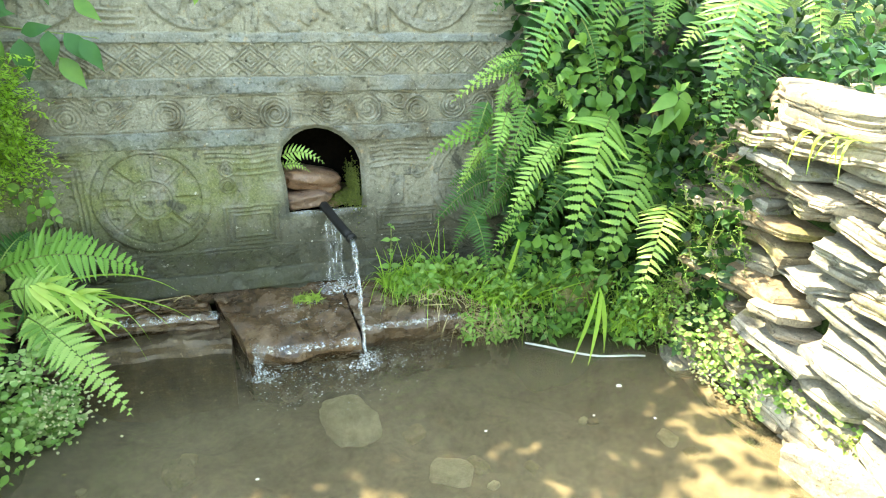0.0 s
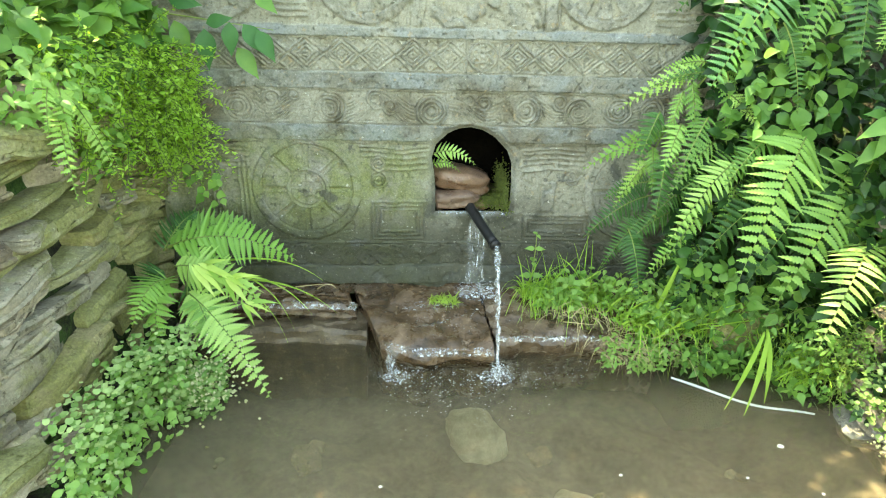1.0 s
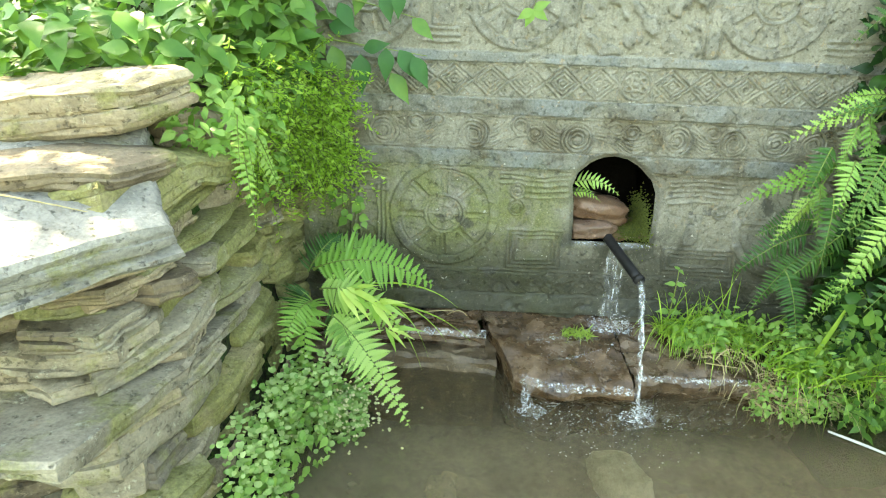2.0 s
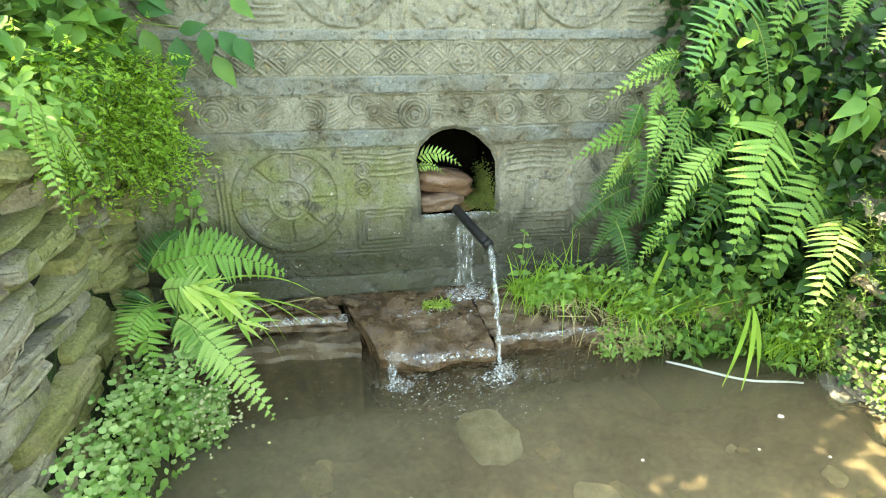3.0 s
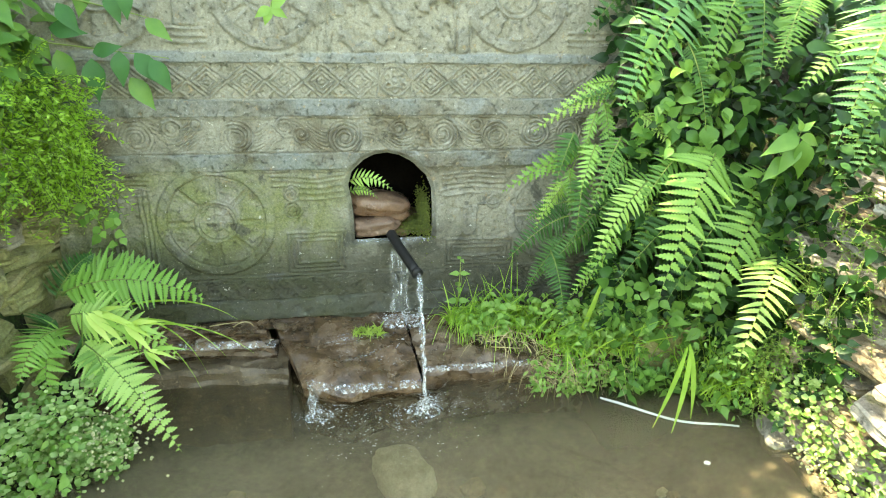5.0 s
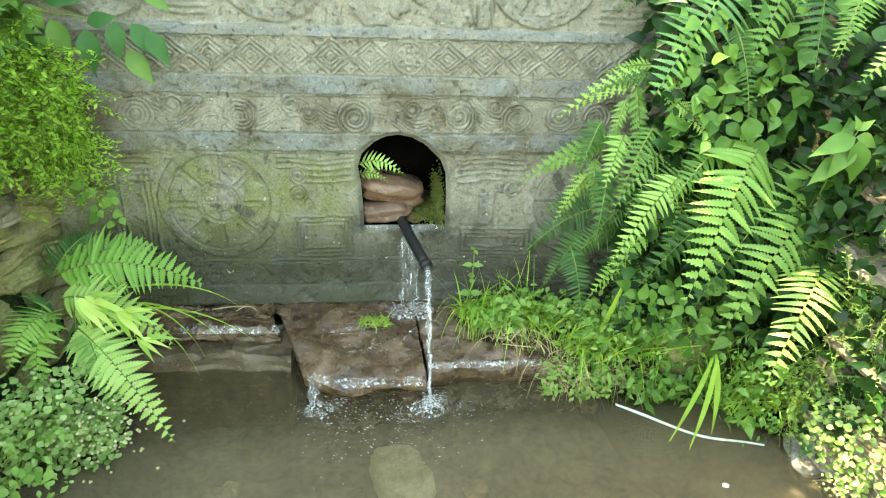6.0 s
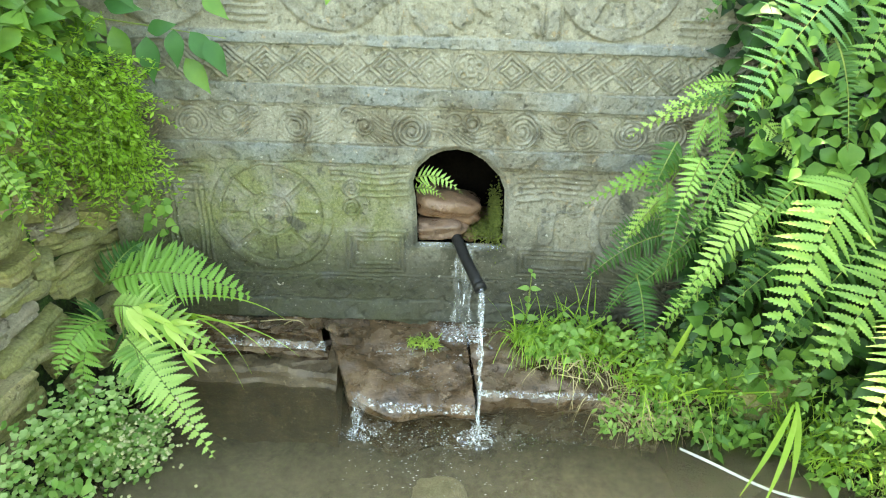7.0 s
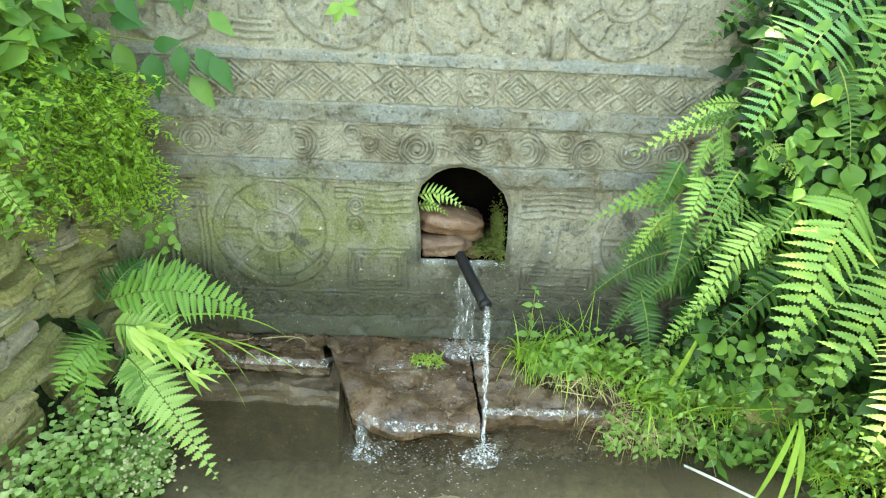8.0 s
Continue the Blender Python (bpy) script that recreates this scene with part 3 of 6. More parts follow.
def grid_mesh(name, xs, ys, fn, material):
    X, Y = np.meshgrid(xs, ys)
    Z = fn(X, Y)
    n = len(xs)
    V = np.stack([X.ravel(), Y.ravel(), Z.ravel()], 1)
    i = np.arange(len(ys) - 1)[:, None] * n + np.arange(n - 1)[None, :]
    i = i.ravel()
    F = np.stack([i, i + 1, i + n + 1, i + n], 1)
    return mesh(name, V.tolist(), F.tolist(), material)


ground = new("ground", grid_mesh("ground", axis(-2.2, 2.2, 0.04, 900), axis(-2.6, 1.4, 0.04, 900), ground_height, TURF))
tagged(ground, "damp dark earth of the banks round the pool", "ground", kind="structure")


def bed_height(x, y):
    return -0.17 + 0.022 * wav(x, y, 5.0, 0.2) + 0.012 * wav(x, y, 13.0, 1.1) + 0.006 * wav(x, y, 31.0, 2.0) + 0.12 * smooth(0.75, 1.05, x) + 0.08 * smooth(-0.7, -1.0, x)


bed = new("pool_bed", grid_mesh("pool_bed", np.arange(-1.06, 1.15, 0.02), np.arange(-1.6, 0.2, 0.02), bed_height, BED))
tagged(bed, "silty brown pool bed under shallow murky water", "pool bed", kind="structure")

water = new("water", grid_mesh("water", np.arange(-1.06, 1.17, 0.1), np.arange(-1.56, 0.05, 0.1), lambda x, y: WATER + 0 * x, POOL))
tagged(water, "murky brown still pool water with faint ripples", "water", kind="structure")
water.visible_shadow = False


# ---- carved slab ----
HOLE = [(-0.134, 0.463), (0.119, 0.464), (0.120, 0.56), (0.115, 0.635), (0.098, 0.676), (0.050, 0.722), (0.012, 0.742), (-0.026, 0.750), (-0.066, 0.745), (-0.103, 0.727), (-0.137, 0.692), (-0.150, 0.65), (-0.141, 0.60), (-0.136, 0.53)]


def hole_distance(x, z):
    """Signed distance to the spout's opening, negative inside."""
    d = np.full(x.shape, 9.0)
    inside = np.zeros(x.shape, bool)
    k = len(HOLE)
    for i in range(k):
        (ax, az), (bx, bz) = HOLE[i], HOLE[(i + 1) % k]
        ex, ez = bx - ax, bz - az
        t = np.clip(((x - ax) * ex + (z - az) * ez) / (ex * ex + ez * ez), 0, 1)
        d = np.minimum(d, np.hypot(x - ax - t * ex, z - az - t * ez))
        cross = ((az > z) != (bz > z)) & (x < (bx - ax) * (z - az) / (bz - az + 1e-12) + ax)
        inside ^= cross
    return np.where(inside, -d, d)


def line(d, w):
    """A rounded raised line of half-width w at distance d."""
    return np.clip(1 - (d / w) ** 2, 0, 1) ** 0.5


def relief(x, z):
    """Height of the carving, 0 for the sunk ground to about 1 for raised parts, and a mask of the plain bands."""
    x, z = x + 0.0018 * fbm(x, z, 26.0, 3, 1), z + 0.0016 * fbm(x, z, 26.0, 3, 7)
    h = np.zeros(x.shape)
    band = np.zeros(x.shape)

    def put(mask, v):
        nonlocal h
        h = np.where(mask, np.maximum(h, v), h)

    # plain bands
    for lo, hi in ((0.200, 0.272), (0.703, 0.757), (0.866, 0.918), (1.020, 1.050)):
        b = smooth(lo - 0.002, lo + 0.003, z) * smooth(hi + 0.002, hi - 0.003, z)
        h = np.maximum(h, b)
        band = np.maximum(band, b)
    # interlaced braid
    zone = (z > 0.276) & (z < 0.346)
    lam, zc = 0.112, 0.311
    strands = []
    for phase in (0.0, math.pi):
        a = 2 * math.pi * x / lam + phase
        slope = 0.021 * np.cos(a) * 2 * math.pi / lam
        d = (z - zc - 0.021 * np.sin(a)) / np.sqrt(1 + slope ** 2)
        lines = np.maximum(np.maximum(line(np.abs(d) - 0.0035, 0.0026), line(np.abs(d) - 0.0105, 0.0028)), 0.35)
        strands.append((np.abs(d) < 0.0138, lines, slope < 0))
    (in0, l0, over0), (in1, l1, over1) = strands
    put(zone, np.where(in0 & (over0 | ~in1), l0, np.where(in1, l1, 0.0)))
    for zz in (0.2775, 0.345):
        put(zone, line(z - zz, 0.0026) * 0.8)
    # medallion panel
    zone = (z > 0.350) & (z < 0.702)
    put(zone, line(z - 0.699, 0.003) * 0.7)
    put(zone, line(z - 0.353, 0.003) * 0.7)
    frame_x = ((x > -0.385) & (x < -0.16)) | ((x > 0.15) & (x < 0.36)) | (x < -0.74)
    for zz in (0.682, 0.668, 0.650, 0.632, 0.612):
        put(zone & frame_x & ~((x > -0.40) & (x < -0.34) & (z < 0.64)), line(z - zz - 0.004 * np.sin(x * 30), 0.0036) * 0.75)
    for c in (-0.557, 0.545):
        r = np.hypot(x - c, z - 0.543)
        a = np.arctan2(z - 0.543, x - c)
        disc = zone & (r < 0.178)
        h = np.where(disc, 0.05, h)
        put(disc, smooth(0.146, 0.150, r) * smooth(0.179, 0.175, r) * 0.9)
        put(disc, line(r - 0.064, 0.005) * 0.9)
        put(disc, line(r - 0.052, 0.003) * 0.5)
        w = np.abs(((a / (math.pi / 4)) % 1) - 0.5) * (math.pi / 4) * r
        edge = np.maximum(np.abs(r - 0.107) - 0.036, w - (0.39 * r - 0.008))
        put(disc & (r > 0.066), smooth(0.003, -0.003, edge) * 0.5 + line(edge, 0.0032) * 0.4)
        put(disc & (r < 0.05), line(np.abs(np.sin(a * 4)) * r * 0.35, 0.005) * 0.5)
        put(disc & (r < 0.05), line(r - 0.026, 0.004) * 0.5)
    # the stone has flaked over much of both medallions
    worn = smooth(-0.25, 0.3, fbm(x, z, 9.0, 4, 31))
    h = np.where(zone, h * (0.62 + 0.38 * worn), h)
    # small scrolls beside the medallions
    for cx, cz in ((-0.325, 0.575), (0.322, 0.588), (-0.325, 0.63)):
        r = np.hypot(x - cx, z - cz)
        a = np.arctan2(z - cz, x - cx)
        put(zone & (r < 0.028), line(((r - 0.0032 * (a / math.pi)) % 0.0105) - 0.005, 0.0032) * 0.9)
    # standing blocks and nested frames
    put(zone & (x > 0.222) & (x < 0.268) & (z > 0.47) & (z < 0.572), 0.75 + 0 * x)
    put(zone & (x > 0.27) & (x < 0.345) & (z > 0.575) & (z < 0.60), line(z - 0.578, 0.004))
    for lo, hi, x0, x1 in ((0.368, 0.500, -0.345, -0.170), (0.368, 0.455, 0.165, 0.40), (0.38, 0.66, -0.86, -0.745)):
        for k in range(3):
            o = 0.014 * k
            dx = np.maximum(x0 + o - x, x - (x1 - o))
            dz = np.maximum(lo + o - z, z - (hi - o))
            put(zone, line(np.where(np.maximum(dx, dz) > -0.2, np.maximum(dx, dz), 9), 0.0034) * 0.7)
    # cloud frieze: spirals with flowing lines between
    zone = (z > 0.760) & (z < 0.864)
    flow = (z - 0.812) + 0.030 * np.sin(2 * math.pi * x / 0.23 + 0.9)
    fl = np.abs((flow / 0.0105) % 1 - 0.5) * 0.0105
    gap = smooth(0.1, 0.5, np.sin(2 * math.pi * x / 0.15 + 2.0))
    put(zone & (np.abs(flow) < 0.040), line(fl, 0.0036) * (0.35 + 0.55 * gap))
    for cx, cz, R, s in ((-0.755, 0.805, 0.052, 1), (-0.655, 0.832, 0.032, -1), (-0.585, 0.845, 0.020, 1), (-0.475, 0.805, 0.054, 1), (-0.335, 0.835, 0.030, -1), (-0.285, 0.812, 0.026, 1), (-0.155, 0.800, 0.056, 1), (0.012, 0.826, 0.026, -1), (-0.035, 0.835, 0.022, 1), (0.150, 0.808, 0.052, -1), (0.255, 0.835, 0.026, 1), (0.320, 0.805, 0.050, 1), (0.45, 0.812, 0.048, -1), (0.56, 0.812, 0.046, 1)):
        r = np.hypot(x - cx, z - cz)
        a = np.arctan2(z - cz, x - cx) * s
        sp = np.abs(((r / 0.0115) - a / (2 * math.pi)) % 1 - 0.5) * 0.0115
        m = zone & (r < R)
        h = np.where(m, line(sp, 0.0042) * 0.9, h)
        put(zone & (r < 0.008), 0.9 + 0 * x)
    h = np.where(zone, h * (0.35 + 0.65 * smooth(-0.3, 0.25, fbm(x, z, 11.0, 4, 43))), h)
    for zz in (0.7615, 0.8625):
        put(zone, line(z - zz, 0.0025) * 0.7)
    # lozenge frieze with one rosette in a square
    zone = (z > 0.921) & (z < 1.018)
    pitch = 0.108
    for off in (0.0,):
        k = np.round(x / pitch)
        u = np.abs(x - k * pitch)
        v = np.abs(z - 0.9695)
        man = u * 0.72 + v * 0.84
        for q in (0.0425, 0.0300, 0.0185, 0.007):
            put(zone & (k != 0), line(man - q, 0.0036) * 0.85)
        tri = np.abs(np.abs(x / pitch - np.floor(x / pitch) - 0.5) * pitch * 0.72 + v * 0.84 - 0.040)
        put(zone & (np.abs(x) > 0.06), line(tri, 0.003) * 0.5)
    r = np.hypot(x, z - 0.9695)
    a = np.arctan2(z - 0.9695, x)
    put(zone & (r < 0.047), line(r - 0.043, 0.0032) * 0.9)
    put(zone & (r < 0.012), line(r, 0.010) * 0.9)
    pt = np.hypot(np.abs(((a / (math.pi / 3)) % 1) - 0.5) * (math.pi / 3) * r, r - 0.025)
    put(zone & (r < 0.040), line(pt - 0.009, 0.0034) * 0.85)
    put(zone, line(np.abs(x) - 0.0505, 0.003) * 0.8)
    for zz in (0.9225, 1.0165):
        put(zone, line(z - zz, 0.0025) * 0.7)
    h = np.where(zone, h * 0.68, h)
    # upper panel: wheels, posts and worn lumps
    zone = z > 1.052
    for c in (-0.80, -0.358, 0.365):
        r = np.hypot(x - c, z - 1.215)
        a = np.arctan2(z - 1.215, x - c)
        m = zone & (r < 0.163)
        h = np.where(m, 0.08, h)
        put(m, smooth(0.128, 0.132, r) * smooth(0.162, 0.158, r) * 0.9)
        put(m, line(r - 0.062, 0.006) * 0.9)
        put(m, line(r - 0.048, 0.003) * 0.6)
        w = np.abs(((a / (math.pi / 5)) % 1) - 0.5) * (math.pi / 5) * r
        edge = np.maximum(np.abs(r - 0.099) - 0.027, w - 0.20 * r)
        put(m, smooth(0.004, -0.004, edge) * 0.55 + line(edge, 0.0035) * 0.4)
        put(m & (r < 0.045), 0.5 * line(np.abs(np.sin(a * 3)) * r * 0.5, 0.006))
    for c in (-0.208, 0.205):
        put(zone & (np.abs(x - c) < 0.016), 0.85 + 0 * x)
        for e in (-0.025, 0.025):
            put(zone, line(x - c - e, 0.003) * 0.7)
    lump = 0.5 * wav(x, z, 55.0, 0.3) + 0.5 * wav(x, z, 28.0, 1.2)
    put(zone & (np.abs(x) < 0.172), smooth(-0.1, 0.35, lump) * 0.85)
    for zz in (1.075, 1.093, 1.111):
        put(zone & (np.abs(x + 0.585) < 0.055), line(z - zz, 0.004) * 0.6)
        put(zone & (x > 0.53), line(z - zz, 0.004) * 0.6)
    put(zone & (np.abs(x + 0.58) < 0.032) & (z > 1.12), 0.6 + 0 * x)
    return h, band


def stele_part(name, parent, x0, x1, z0, z1, step=0.0028):
    xs = np.linspace(x0, x1, int(round((x1 - x0) / step)) + 1)
    zs = np.linspace(z0, z1, int(round((z1 - z0) / step)) + 1)
    X, Z = np.meshgrid(xs, zs)
    d = hole_distance(X, Z)
    # pull the nearest points onto the opening's rim
    e = 1e-4
    gx = (hole_distance(X + e, Z) - d) / e
    gz = (hole_distance(X, Z + e) - d) / e
    snap = np.abs(d) < 0.62 * step
    X2, Z2 = np.where(snap, X - gx * d, X), np.where(snap, Z - gz * d, Z)
    h, band = relief(X2, Z2)
    wear = np.clip(0.5 + 0.7 * fbm(X2, Z2, 6.0, 3, 31), -0.4, 1.2)
    h = h * np.clip(1.15 + 0.9 * fbm(X2, Z2, 14.0, 3, 41), 0.4, 1.0)
    rim = smooth(0.034, 0.006, d)
    depth = h * (0.0105 + 0.0035 * wear) * (1 - rim)
    depth = depth - 0.016 * smooth(0.020, 0.0, d) ** 2 + 0.003 * rim
    depth = depth + 0.0022 * fbm(X2, Z2, 9.0, 4, 3) + 0.0010 * fbm(X2, Z2, 70.0, 3, 11)
    chip = smooth(0.50, 0.62, fbm(X2, Z2, 17.0, 4, 21))
    depth = depth - 0.004 * chip
    Y = 0.014 - depth
    n = len(xs)
    V = np.stack([X2.ravel(), Y.ravel(), Z2.ravel()], 1)
    i = (np.arange(len(zs) - 1)[:, None] * n + np.arange(n - 1)[None, :])
    dc = hole_distance((xs[:-1] + xs[1:])[None, :] / 2 + 0 * zs[:-1, None], (zs[:-1] + zs[1:])[:, None] / 2 + 0 * xs[None, :-1])
    i = i[dc > 0]
    F = np.stack([i, i + 1, i + n + 1, i + n], 1)
    me = mesh(name, V.tolist(), F.tolist(), STELE)
    for key, val in (("relief", h * (1 - rim) + 0.5 * rim), ("band", band * (1 - rim))):
        at = me.attributes.new(key, "FLOAT", "POINT")
        at.data.foreach_set("value", val.ravel().astype(np.float32))
    return part(name, me, parent)


SX0, SX1, STOP = -1.02, 0.82, 1.50
stele = thing("carved_stone_slab", (0, 0.1, 0.19), "tall grey stone slab carved with wheels, lozenges and scrolls", "carved slab")
stele_part("base_course", stele, SX0, SX1, 0.16, 0.272, 0.004)
stele_part("braid_band", stele, SX0, SX1, 0.272, 0.349, 0.0026)
stele_part("medallion_panel", stele, SX0, SX1, 0.349, 0.730, 0.0029)
stele_part("cloud_frieze", stele, SX0, SX1, 0.730, 0.892, 0.0026)
stele_part("lozenge_frieze", stele, SX0, SX1, 0.892, 1.035, 0.0026)
stele_part("wheel_panel", stele, SX0, SX1, 1.035, STOP, 0.0036)


def stele_core():
    # sides, top and back of the slab, with the spout's passage through it
    V, F = [], []
    k = len(HOLE)
    dep = 0.262
    ring = []
    steps = (0.0285, 0.07, 0.12, 0.18, 0.23, dep)
    for s, y in enumerate(steps):
        for j, (x, z) in enumerate(HOLE):
            f = 1 + 0.02 * math.sin(5 * j + 3 * s)
            V.append((-0.01 + (x + 0.01) * f, y, 0.6 + (z - 0.6) * f))
    for s in range(len(steps) - 1):
        for j in range(k):
            a, b = s * k + j, s * k + (j + 1) % k
            F.append((a, a + k, b + k, b))
    F.append(tuple((len(steps) - 1) * k + j for j in range(k)))
    split = len(F)
    i = len(V)
    for y in (0.015, 0.268):
        for x, z in ((SX0, 0.16), (SX1, 0.16), (SX1, STOP), (SX0, STOP)):
            V.append((x, y, z))
    for a in range(4):
        b = (a + 1) % 4
        F.append((i + a, i + b, i + 4 + b, i + 4 + a))
    F.append((i + 4, i + 5, i + 6, i + 7))
    me = mesh("slab_body", V, F, STELE, False)
    # The passage and its end cap are coloured black in place of deep shade.
    me.materials.append(SPOUT_SHADE)
    for f in range(0, split):
        me.polygons[f].material_index = 1
    for key, val in (("relief", 0.5), ("band", 0.0)):
        at = me.attributes.new(key, "FLOAT", "POINT")
        at.data.foreach_set("value", [val] * len(V))
    return me


part("slab_body", stele_core(), stele)

# ---- inside the spout ----
gravel = thing("silt_and_gravel", (0, 0.13, 0.466), "wet rusty silt and gravel on the spout's sill", "gravel")


def silt(x, y):
    return 0.466 + 0.012 + 0.01 * wav(x, y, 40.0, 0.4) + 0.02 * smooth(0.02, 0.2, y)


part("silt", grid_mesh("silt", np.arange(-0.13, 0.117, 0.01), np.arange(0.03, 0.255, 0.01), silt, slate_material("rusty_silt", (0.05, 0.03, 0.015), (0.13, 0.075, 0.03), (0.2, 0.13, 0.06), 0.3, 0.6)), gravel)
for dims, seed, at, rot, lab in (
        ((0.150, 0.12, 0.062), 11, (-0.066, 0.075, 0.500), (4, -6, -10), "wet reddish stone lying in the spout's opening"),
        ((0.205, 0.14, 0.075), 12, (-0.045, 0.110, 0.560), (4, 13, 6), "reddish-brown flat stone stacked on a smaller one")):
    ob = new("loose_stone", rock_mesh("loose_stone", *dims, seed, REDSTONE, 0.24))
    ob.matrix_basis = pose(*at, *rot)
    tagged(ob, lab, "stone", "stones in the spout")


def clump(name, centre, size, n, material, seed, r0=0.004, r1=0.010):
    r = random.Random(seed)
    V, F = [], []
    for _ in range(n):
        p = Vector(centre) + Vector((r.gauss(0, size[0]), r.gauss(0, size[1]), r.gauss(0, size[2])))
        q = r.uniform(r0, r1)
        i = len(V)
        for v in ((1, 0, 0), (-1, 0, 0), (0, 1, 0), (0, -1, 0), (0, 0, 1), (0, 0, -1)):
            V.append(p + Vector(v) * q * r.uniform(0.7, 1.2))
        for f in ((0, 2, 4), (2, 1, 4), (1, 3, 4), (3, 0, 4), (2, 0, 5), (1, 2, 5), (3, 1, 5), (0, 3, 5)):
            F.append(tuple(i + q_ for q_ in f))
    return mesh(name, V, F, material)


moss = thing("moss_cushion", (0.085, 0.12, 0.47), "bright green moss growing up the side of the spout", "moss", kind="stuff")
part("moss", clump("moss", (0.075, 0.085, 0.488), (0.026, 0.035, 0.010), 1900, MOSS, 4, 0.0015, 0.0042), moss)
part("moss", clump("moss", (0.100, 0.11, 0.515), (0.009, 0.055, 0.038), 2400, MOSS, 3, 0.0015, 0.0042), moss)

pipe = thing("water_pipe", (0, 0, 0.45), "black plastic water pipe running out of the spout", "pipe")
V, F = [], []
pts = bez((-0.030, 0.10, 0.492), (-0.020, 0.0, 0.482), (0.048, -0.168, 0.414), 12)
tube(V, F, pts, 0.0165, 16)
part("tube", mesh("tube", V, F, RUBBER), pipe)
V, F = [], []
d = (pts[-1] - pts[-2]).normalized()
tube(V, F, [pts[-1] - d * 0.012, pts[-1] + d * 0.003], 0.0182, 16)
part("rim", mesh("rim", V, F, RUBBER), pipe)

# ---- ledge below the slab ----
ledge = thing("stone_ledge", (0, -0.1, 0.0), "wet brown stone slabs forming a ledge under the spout", "ledge")


def sharp(me):
    me.set_sharp_from_angle(angle=radians(34))
    return me


def ledge_block(name, outline, z_back, z_front, bottom, seed, material, steps=0.012, label="", skew_l=0.0, skew_r=0.0, undercut=0.0):
    """A tilted slab: outline in plan, its top falling from the back to the front edge, with a broken front."""
    r = random.Random(seed)
    xs0, xs1 = min(p[0] for p in outline), max(p[0] for p in outline)
    nx = int((xs1 - xs0) / steps)
    V, F = [], []
    ny = 26
    fx = [p[0] for p in outline]
    fy = [p[1] for p in outline]
    for i in range(nx + 1):
        x = xs0 + (xs1 - xs0) * i / nx
        yf = float(np.interp(x, fx, fy)) + 0.016 * noise.noise((x * 11, seed, 0.5)) + 0.006 * noise.noise((x * 45, seed, 1.5))
        for j in range(ny + 1):
            s = j / ny
            y = 0.03 + (yf - 0.03) * s
            z = z_back + (z_front - z_back) * s + 0.004 * math.sin(x * 21 + y * 33 + seed) + 0.003 * math.sin(x * 60 - y * 47)
            # split layers break off in low steps
            lay = math.sin(x * 9 + y * 17 + seed * 2) + 0.5 * math.sin(x * 31 - y * 23)
            lay += 0.8 * noise.noise((x * 14, y * 18, seed))
            z -= 0.008 * (1 if lay > 0.75 else 0) + 0.007 * (1 if lay < -0.7 else 0)
            z -= 0.006 * (1 if noise.noise((x * 7, y * 21, seed + 9)) > 0.22 else 0)
            z += 0.0025 * noise.noise((x * 40, y * 40, seed + 3))
            f_ = i / nx
            xx = x + (skew_l * (1 - f_) ** 3 + skew_r * f_ ** 3) * (1 - s) + 0.006 * noise.noise((x * 20, y * 22, seed))
            V.append((xx, y, z - (0.012 * max(0, s - 0.93) / 0.07)))
        for k in range(1, 6):
            zz = (z_front - 0.012) + (bottom - z_front + 0.012) * (0.10, 0.20, 0.42, 0.7, 1.0)[k - 1]
            back_in = undercut * (0.0, 0.28, 0.7, 0.9, 1.0)[k - 1]
            V.append((x, yf - 0.004 + 0.014 * noise.noise((x * 9, k * 0.9, seed)) + (0.006 if k % 2 else -0.004) + back_in, zz))
    m = ny + 1 + 5
    for i in range(nx):
        for j in range(m - 1):
            a = i * m + j
            F.append((a, a + 1, a + m + 1, a + m))
    F.append(tuple(range(m)))
    F.append(tuple(nx * m + j for j in range(m))[::-1])
    return part(name, sharp(mesh(name, V, F, material, True)), ledge, label)


ledge_block("slab", [(-0.312, -0.255), (-0.26, -0.300), (-0.16, -0.312), (-0.05, -0.300), (0.045, -0.306)], 0.205, 0.120, -0.22, 1, WET, label="wide wet brown slab with foam on its lip", skew_l=-0.115, skew_r=-0.03, undercut=0.16)
ledge_block("slab", [(0.054, -0.262), (0.2, -0.246), (0.42, -0.250), (0.62, -0.262), (0.86, -0.30)], 0.190, 0.122, -0.22, 2, WET, label="long brown slab half hidden by grass", skew_l=-0.03, undercut=0.13)
ledge_block("slab", [(-1.0, -0.02), (-0.7, -0.035), (-0.55, -0.026), (-0.43, -0.05)], 0.205, 0.192, 0.165, 5, WET, label="thin broken layer of wet slate", skew_r=-0.02)
ledge_block("slab", [(-1.0, -0.06), (-0.7, -0.078), (-0.405, -0.092)], 0.180, 0.160, 0.132, 3, WET, label="layered wet slab beside a dark joint", skew_r=-0.035)
ledge_block("slab", [(-1.0, -0.045), (-0.7, -0.055), (-0.40, -0.07)], 0.125, 0.122, 0.100, 6, WET, label="dark wet layer under the upper slab")
ledge_block("slab", [(-1.0, -0.12), (-0.7, -0.115), (-0.52, -0.125), (-0.365, -0.150)], 0.104, 0.096, -0.22, 4, DAMP_BROWN, label="lower block of damp brown stone at the water")
for i in range(7):
    stone_at(ledge, slab_mesh("chip", 0.05 + 0.03 * (i % 3), 0.035, 0.012, 40 + i, WET), (-0.62 + 0.045 * i, -0.02 - 0.014 * (i % 4), 0.198), 0, 4, 25 * i, "chip")

